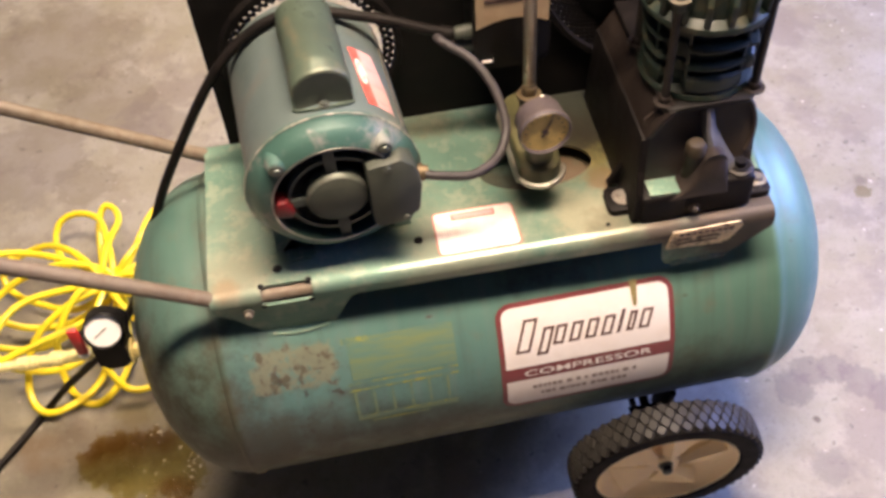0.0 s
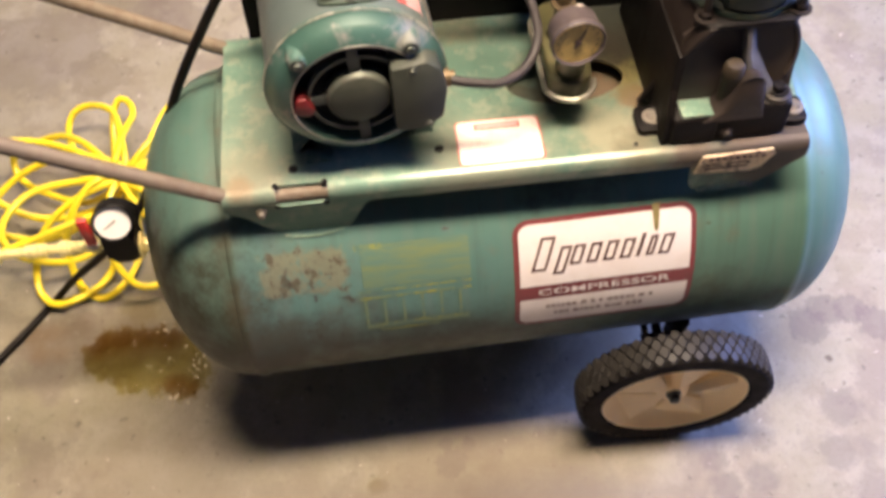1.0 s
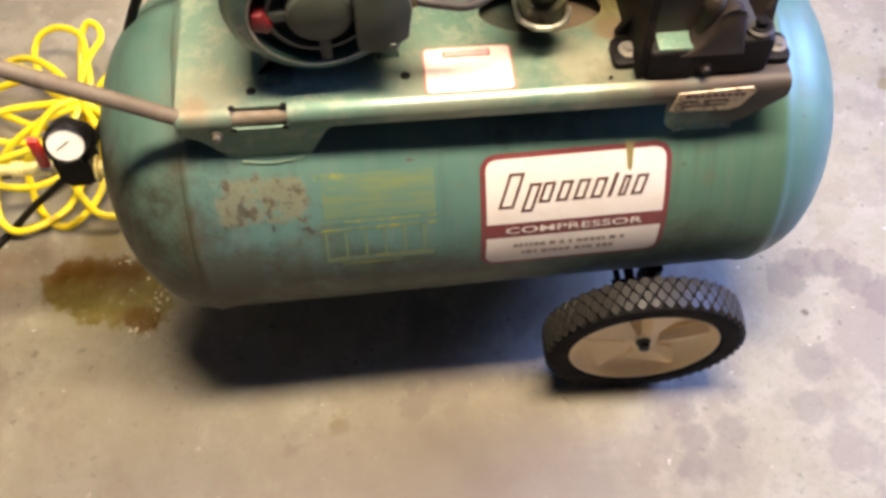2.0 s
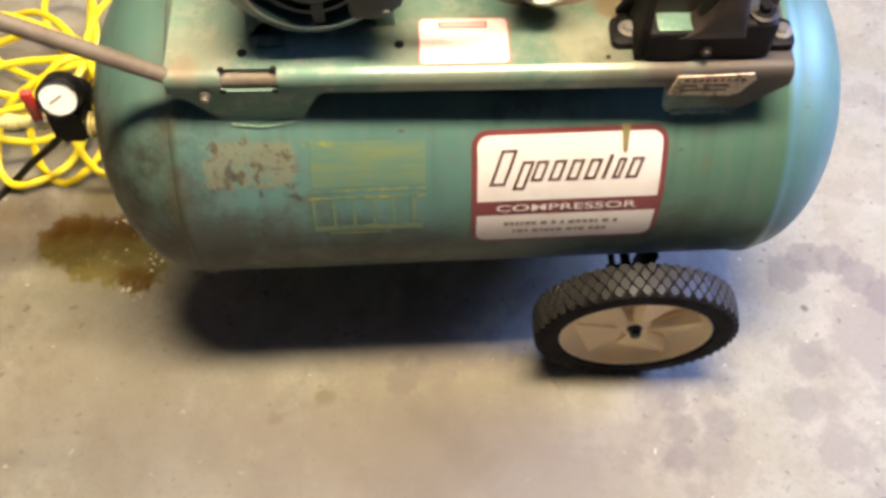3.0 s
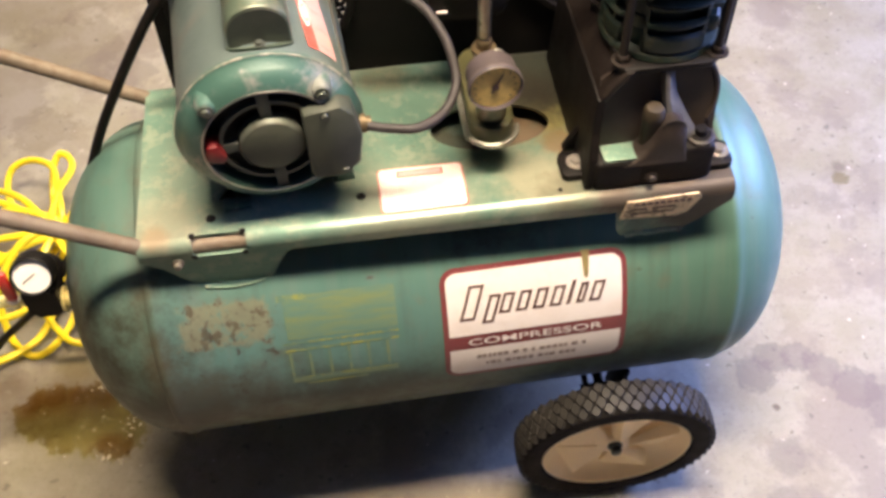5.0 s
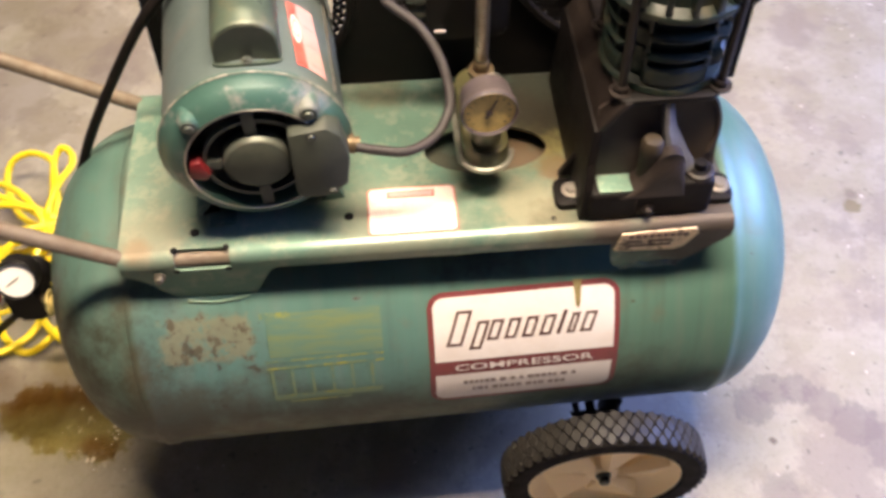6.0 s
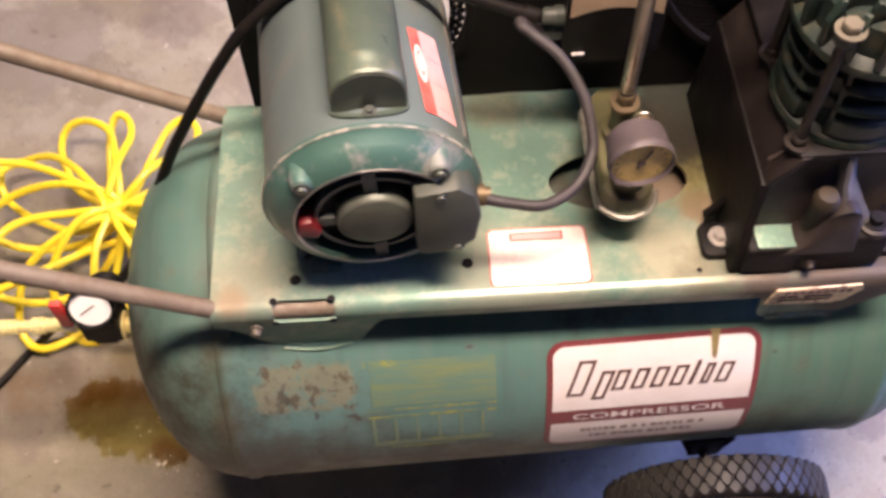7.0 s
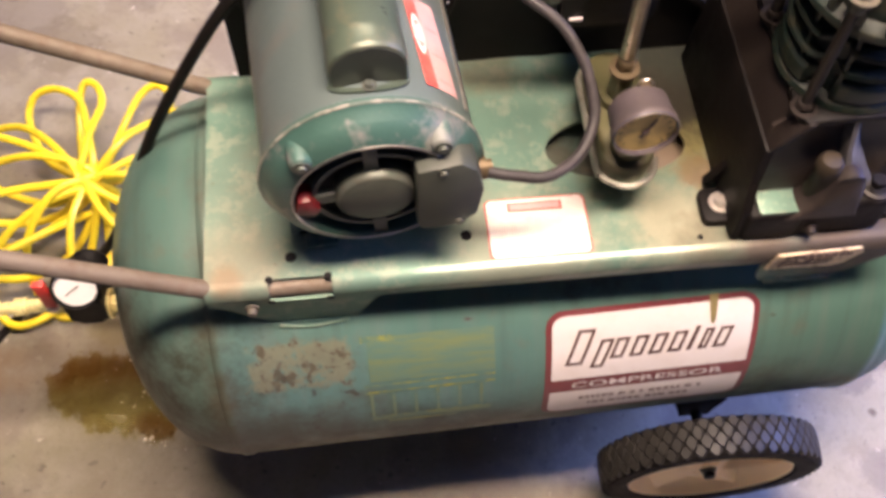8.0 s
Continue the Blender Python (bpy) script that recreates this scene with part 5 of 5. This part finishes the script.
ndl = prism([(-0.0012, -0.007), (0.0012, -0.007), (0.0006, 0.016), (-0.0006, 0.016)], lambda u, v, w: (u, v, w), 0.0072, 0.0082)
bmesh.ops.transform(ndl, matrix=gm @ pose(0, 0, 0, 0, 0, -25), verts=ndl.verts)
part("needle", ndl, INK, gauge)
part("needle_hub", lathe([(0.0034, 0.0070), (0.0034, 0.0086), (0, 0.0088)], axis="z", seg=16, m=gm), INK, gauge)
scale = bmesh.new()
for k in range(13):
    a = radians(-40 + 260 * k / 12)
    box((0.0185, -0.0004, 0.0069), (0.0212, 0.0004, 0.0073), 0, scale, gm @ Matrix.Rotation(a, 4, "Z"))
part("dial_scale", scale, TARNISH, gauge, "worn scale marks")
stem = bmesh.new()
tube([(0.150, -0.020, 0.5805), (0.150, -0.022, 0.5945), (0.150, -0.024, 0.6175)], 0.015, 16, stem)
part("gauge_stem", stem, OLIVE, gauge, "oily gauge socket")

# cord from the motor to the switch
cord = part("motor_cord", tube(smooth_path([(0.026, -0.060, 0.6225), (0.046, -0.064, 0.6205), (0.073, -0.066, 0.6190), (0.099, -0.050, 0.6200), (0.113, -0.028, 0.628), (0.115, -0.010, 0.640), (0.108, 0.014, 0.659), (0.092, 0.038, 0.675), (0.072, 0.056, 0.682), (0.063, 0.063, 0.686), (0.064, 0.075, 0.678), (0.083, 0.086, 0.6560)], 8), 0.0047, 14), CORD, comp, "grey rubber motor cord")

# ---- wheels ----
WX, WY, WR = 0.294, -0.168, 0.1288


def leaned(m, name, bm, *rest):
    bmesh.ops.transform(bm, matrix=m, verts=bm.verts)
    return part(name, bm, *rest)


def wheel(y, out):
    """A wheel whose outer face looks along out (-1: to the front)."""
    w = out
    lean = Matrix.Translation((WX, y, WR)) @ pose(0, 0, 0, -3.2 * w, 0, 1.4 * w) @ Matrix.Translation((-WX, -y, -WR))
    part = lambda name, bm, *rest: leaned(lean, name, bm, *rest)
    prof = [(0.094, y + w * 0.017), (0.098, y + w * 0.021), (0.110, y + w * 0.0225), (0.1185, y + w * 0.0215), (0.1215, y + w * 0.0175), (0.1222, y), (0.1215, y - w * 0.0175), (0.1185, y - w * 0.0215), (0.110, y - w * 0.0225), (0.098, y - w * 0.021), (0.094, y - w * 0.017)]
    tyre = lathe(prof, (WX, 0, WR), "y", 72, closed=True)
    wh = part("wheel", tyre, SIDEWALL, comp, "black rubber wheel with cream plastic rim")
    lug = bmesh.new()
    n = 50
    pitch = 2 * math.pi / n
    for row in range(4):
        yy = y + (row - 1.5) * 0.0104
        for k in range(n):
            a = pitch * (k + 0.5 * (row % 2))
            quad = [(a - pitch * 0.5, yy), (a - pitch * 0.13, yy - 0.0094), (a + pitch * 0.13, yy - 0.0094), (a + pitch * 0.5, yy), (a + pitch * 0.13, yy + 0.0094), (a - pitch * 0.13, yy + 0.0094)]
            vs = []
            for sc, hh in ((0.97, 0.0), (0.90, 0.0038), (0.74, 0.0052)):
                for q, s in quad:
                    py = yy + (s - yy) * sc
                    py = y + max(-0.0205, min(0.0205, py - y))
                    rad2 = 0.1216 + hh - 8.0 * max(0, abs(py - y) - 0.006) ** 2
                    ang = a + (q - a) * sc
                    vs.append((WX + rad2 * math.cos(ang), py, WR + rad2 * math.sin(ang)))
            add(lug, vs, [(j + 6 * b, (j + 1) % 6 + 6 * b, (j + 1) % 6 + 6 * b + 6, j + 6 * b + 6) for b in (0, 1) for j in range(6)] + [(12, 13, 14, 15, 16, 17)])
    part("tread", lug, RUBBER, wh, "diamond tread of grey worn rubber")
    rim = part("rim", lathe([(0.0955, y + w * 0.0165), (0.0942, y + w * 0.0190), (0.0925, y + w * 0.0185), (0.0895, y + w * 0.0125), (0.0810, y + w * 0.003), (0.0690, y - w * 0.004), (0.030, y - w * 0.005), (0.020, y + w * 0.008), (0.0, y + w * 0.008)], (WX, 0, WR), "y", 64), CREAM, wh, "aged cream plastic wheel rim")
    for k in range(5):
        a0 = radians(72 * k + 3)
        sp = bmesh.new()
        u = lambda r, a, yy: (WX + r * math.cos(a), yy, WR + r * math.sin(a))
        a1, a2, a3 = a0 - 0.52, a0 + 0.26, a0 + 0.40
        v = [u(0.018, a0 - 0.5, y + w * 0.007), u(0.018, a0, y + w * 0.0105), u(0.018, a0 + 0.5, y + w * 0.007), u(0.0760, a3, y - w * 0.0030), u(0.0830, a2, y + w * 0.0120), u(0.0760, a1, y - w * 0.0030),
             u(0.018, a0 - 0.5, y - w * 0.004), u(0.018, a0, y - w * 0.004), u(0.018, a0 + 0.5, y - w * 0.004), u(0.0755, a3, y - w * 0.006), u(0.0825, a2, y - w * 0.006), u(0.0755, a1, y - w * 0.006)]
        add(sp, v, [(0, 1, 4, 5), (1, 2, 3, 4), (6, 11, 10, 7), (7, 10, 9, 8), (0, 5, 11, 6), (2, 8, 9, 3), (5, 4, 10, 11), (4, 3, 9, 10), (0, 6, 7, 1), (1, 7, 8, 2)])
        part("spoke", sp, CREAM, rim)
    part("hub_cap", lathe([(0.0095, y + w * 0.008), (0.0095, y + w * 0.011), (0.0068, y + w * 0.013), (0.0068, y + w * 0.018), (0.0055, y + w * 0.020), (0, y + w * 0.020)], (WX, 0, WR), "y", 20), COVER, wh, "dark grey axle push nut")
    return wh


wheel(WY, -1)
wheel(2 * AX - WY, 1)
part("axle", tube([(WX, WY - 0.018, WR), (WX, 2 * AX - WY + 0.018, WR)], 0.0065, 14), CAST, comp, "black steel axle")
for y in (-0.085, 2 * AX + 0.085):
    br = bmesh.new()
    prism([(WX - 0.034, 0.165), (WX + 0.030, 0.165), (WX + 0.016, WR - 0.012), (WX - 0.016, WR - 0.012)], lambda u, v, w: (u, w, v), y - 0.022, y - 0.018, 0.001, br)
    prism([(WX - 0.034, 0.185), (WX - 0.026, 0.185), (WX - 0.012, WR - 0.012), (WX - 0.018, WR - 0.012)], lambda u, v, w: (u, w, v), y - 0.022, y + 0.014, 0.001, br)
    prism([(WX + 0.022, 0.185), (WX + 0.030, 0.185), (WX + 0.018, WR - 0.012), (WX + 0.012, WR - 0.012)], lambda u, v, w: (u, w, v), y - 0.022, y + 0.014, 0.001, br)
    part("axle_bracket", br, GUARD, comp, "black folded steel axle bracket")
leg = bmesh.new()
box((-0.165, AX + 0.02, 0.006), (-0.160, AX + 0.10, 0.150), 0.001, leg)
box((-0.180, AX + 0.01, 0), (-0.130, AX + 0.11, 0.007), 0.002, leg)
part("front_leg", leg, GUARD, comp, "black steel support foot")

# ---- outlet regulator at the tank's end ----
RY, RZ = 0.0, 0.340
reg = part("regulator", prism(rounded(-0.386, 0.322, -0.348, 0.374, 0.008), lambda u, v, w: (u, w, v), RY - 0.016, RY + 0.020, 0.005), BLACK, comp, "black air regulator with white gauge")
part("nipple", lathe([(0.0075, -0.362), (0.0075, -0.310)], (0, RY, RZ - 0.008), "x", 16), CAST, reg)
part("brass_collar", hexbolt((-0.348, RY, RZ - 0.008), (1, 0, 0), 0.0105, 0.010), BRASS, reg, "brass collar")
gm2 = Matrix.Translation((-0.363, RY - 0.010, 0.396)) @ Vector((0.08, -0.85, 0.52)).to_track_quat("Z", "Y").to_matrix().to_4x4()
g2 = part("outlet_gauge", lathe([(0, -0.020), (0.020, -0.020), (0.0235, -0.016), (0.0235, 0.008), (0.0215, 0.010), (0.0205, 0.008), (0.0205, 0.004)], axis="z", seg=36, m=gm2), BLACK, reg, "small round gauge with black case")
part("dial", lathe([(0.021, 0.0045), (0, 0.0048)], axis="z", seg=36, m=gm2), DIAL_NEW, g2, "white dial")
nd2 = prism([(-0.0007, -0.004), (0.0007, -0.004), (0.0004, 0.013), (-0.0004, 0.013)], lambda u, v, w: (u, v, w), 0.0052, 0.0058)
bmesh.ops.transform(nd2, matrix=gm2 @ pose(0, 0, 0, 0, 0, 120), verts=nd2.verts)
part("needle", nd2, INK, g2)
part("adjusting_knob", lathe([(0.017, 0.020), (0.019, 0.024), (0.019, 0.048), (0.016, 0.052), (0, 0.052)], (-0.370, RY, 0.342), "y", 24), BLACK, reg)
valve = bmesh.new()
lathe([(r, -0.388 + h) for r, h in ((0.0065, 0), (0.0065, -0.008), (0.0095, -0.008), (0.0095, -0.016), (0.0075, -0.016), (0.0075, -0.042), (0.0095, -0.042), (0.0095, -0.054), (0.0065, -0.054), (0.0065, -0.070), (0.0085, -0.070), (0.0085, -0.094), (0.006, -0.094), (0.006, -0.125))], (0, RY, RZ), "x", 20, bm=valve)
valve = part("ball_valve", valve, BRASS, reg, "brass ball valve and coupler")
part("valve_lever", box((-0.405, RY - 0.012, RZ + 0.014), (-0.393, RY - 0.004, RZ + 0.062), 0.002), LEVER, valve, "red lever")
part("lever_nut", hexbolt((-0.400, RY - 0.006, RZ + 0.008), (0, 0, 1), 0.005, 0.006), STEEL, valve)

# ---- loose things ----
def coil_hose():
    """A recoil hose whose coils lie bunched round one middle, splayed out like a fan."""
    root = thing("air_hose", (-0.50, 0.31, 0), "bright yellow coiled plastic air hose lying on concrete", "air hose")
    # each loop: the way it points, its reach, its width and the height of its tip
    loops = ((-110, 0.175, 0.100, 0.012), (-132, 0.205, 0.100, 0.030), (-152, 0.200, 0.110, 0.110), (-172, 0.235, 0.105, 0.060), (168, 0.250, 0.110, 0.130), (148, 0.225, 0.085, 0.050), (122, 0.205, 0.085, 0.070),
             (95, 0.190, 0.050, 0.070), (68, 0.190, 0.080, 0.060), (47, 0.170, 0.060, 0.080), (20, 0.150, 0.065, 0.050), (-8, 0.130, 0.075, 0.080), (-38, 0.130, 0.070, 0.030), (-78, 0.155, 0.085, 0.012))
    knots = []
    rnd = random.Random(5)
    for way, reach, wide, tip in loops:
        out = Vector((math.cos(radians(way)), math.sin(radians(way)), 0))
        side = Vector((-out.y, out.x, 0))
        hub = Vector((-0.458 + rnd.uniform(-0.014, 0.014), 0.308 + rnd.uniform(-0.014, 0.014), 0.0))
        for f, s, z in ((0.02, 0.06, 0.105), (0.30, -0.30, 0.115), (0.66, -0.50, 0.075 + 0.3 * tip), (0.92, -0.30, 0.012 + 0.9 * tip), (1.0, 0.05, tip), (0.90, 0.34, 0.6 * tip + 0.008), (0.60, 0.46, 0.35 * tip + 0.012), (0.26, 0.26, 0.045)):
            q = hub + out * reach * f + side * wide * s
            q.z = max(0.0065, z + rnd.uniform(-0.008, 0.008))
            knots.append(q)
    pts = smooth_path(knots, 7)
    for q in pts:
        q.z = max(0.0066, q.z)
    tail = smooth_path([pts[-1], pts[-1] + 3 * (pts[-1] - pts[-2]) + Vector((-0.03, -0.02, 0.02)), Vector((-0.66, 0.06, 0.22)), Vector((-0.62, 0.0, 0.335)), Vector((-0.545, RY, RZ)), Vector((-0.512, RY, RZ))], 10)
    part("hose", tube(pts + tail[1:], 0.0056, 10), YELLOW, root)
    part("hose_fitting", hexbolt((-0.515, RY, RZ), (-1, 0, 0), 0.008, 0.022), BRASS, root, "brass hose fitting")


coil_hose()
pc = thing("power_cord", (-0.5, 0.1, 0), "black rubber power cord hanging to the concrete floor", "power cord")
CORD_RUN = [(0.078, 0.084, 0.6745), (0.050, 0.086, 0.6850), (0.020, 0.088, 0.6980), (-0.034, 0.092, 0.7150), (-0.066, 0.095, 0.7215), (-0.110, 0.094, 0.714), (-0.154, 0.090, 0.683), (-0.196, 0.090, 0.626), (-0.262, 0.090, 0.512), (-0.306, 0.090, 0.415), (-0.364, 0.098, 0.290), (-0.445, 0.125, 0.165), (-0.530, 0.150, 0.060), (-0.585, 0.138, 0.008), (-0.630, 0.080, 0.007), (-0.72, -0.02, 0.007), (-0.90, -0.12, 0.007)]
part("cable", tube(smooth_path(CORD_RUN, 8), 0.0056, 12), DARKCORD, pc)
part("strain_relief", tube([Vector((0.078, 0.084, 0.6745)), Vector((0.066, 0.0850, 0.6790))], 0.0072, 14), DARKCORD, pc, "black moulded rubber strain relief")


def puddle():
    root = bmesh.new()
    n = 140
    rim = []
    for k in range(n):
        a = 2 * math.pi * k / n
        q = noise.noise(Vector((math.cos(a) * 1.7, math.sin(a) * 1.7, 3.1))) * 0.36 + noise.noise(Vector((math.cos(a) * 5, math.sin(a) * 5, 7.0))) * 0.20 + noise.noise(Vector((math.cos(a) * 14, math.sin(a) * 14, 2.0))) * 0.08
        rim.append((-0.425 + (0.150 * (1 + 0.4 * q)) * math.cos(a) - 0.02 * math.sin(a), 0.030 + (0.125 * (1 + 0.4 * q)) * math.sin(a)))
    c = root.verts.new((-0.425, 0.03, 0.0022))
    ins = [root.verts.new((-0.425 + (x + 0.425) * 0.9, 0.03 + (y - 0.03) * 0.9, 0.0020)) for x, y in rim]
    outs = [root.verts.new((x, y, 0.0003)) for x, y in rim]
    for k in range(n):
        j = (k + 1) % n
        root.faces.new([c, ins[k], ins[j]])
        root.faces.new([ins[k], outs[k], outs[j], ins[j]])
    return root


spill = part("oil_puddle", puddle(), OIL)
tagged(spill, "wet yellow-brown oil puddle with pale glint beads on concrete", "puddle")
# pale colour paints the lamp's glints into the beads
GLINTBEAD = surface("pale_glint_oil", (0.55, 0.51, 0.42), 0.10, 0.0, (0.20, 0.16, 0.08), 0.5, 60, 150, 0.0, spec=1.0)


def oil_bead(seed):
    """A flat oil lens with an uneven rim; its pale colour paints a glint."""
    bm = bmesh.new()
    rings = []
    for q, h in ((1.0, 0.0), (0.86, 0.34), (0.62, 0.68), (0.32, 0.92)):
        ring = []
        for k in range(12):
            a = 2 * math.pi * k / 12
            w = 1 + 0.45 * noise.noise(Vector((math.cos(a), math.sin(a), seed * 3.7)))
            ring.append(bm.verts.new((0.0052 * q * w * math.cos(a), 0.0036 * q * w * math.sin(a), 0.0009 * h)))
        rings.append(ring)
    tip = bm.verts.new((0, 0, 0.0009))
    for lo, hi in zip(rings, rings[1:]):
        for k in range(12):
            j = (k + 1) % 12
            bm.faces.new([lo[k], lo[j], hi[j], hi[k]])
    for k in range(12):
        bm.faces.new([rings[-1][k], rings[-1][(k + 1) % 12], tip])
    return bm


bead_dice = random.Random(11)
bead_kinds = [part("oil_bead", oil_bead(k), GLINTBEAD, spill, smooth=80) for k in range(4)]
BEAD_SPOTS = ((-0.404, 0.083, 4), (-0.381, 0.050, 2), (-0.357, 0.029, 5), (-0.343, 0.011, 6), (-0.358, 0.000, 5), (-0.394, 0.026, 3), (-0.411, 0.014, 2), (-0.387, -0.032, 3), (-0.370, -0.039, 3))
bead_count = 0
for bx, by, many in BEAD_SPOTS:
    for _ in range(many):
        if bead_count < 4:
            bead = bead_kinds[bead_count]
        else:
            bead = new("oil_bead", bead_kinds[bead_count % 4].data)
            bead.parent = spill
        size = bead_dice.uniform(0.22, 0.70)
        bead.matrix_local = Matrix.Translation((bx + bead_dice.gauss(0, 0.006), by + bead_dice.gauss(0, 0.006), 0.0018)) @ Matrix.Rotation(bead_dice.uniform(0, 6.28), 4, "Z") @ Matrix.Diagonal((size, size, 0.6 + 0.5 * size, 1))
        bead_count += 1
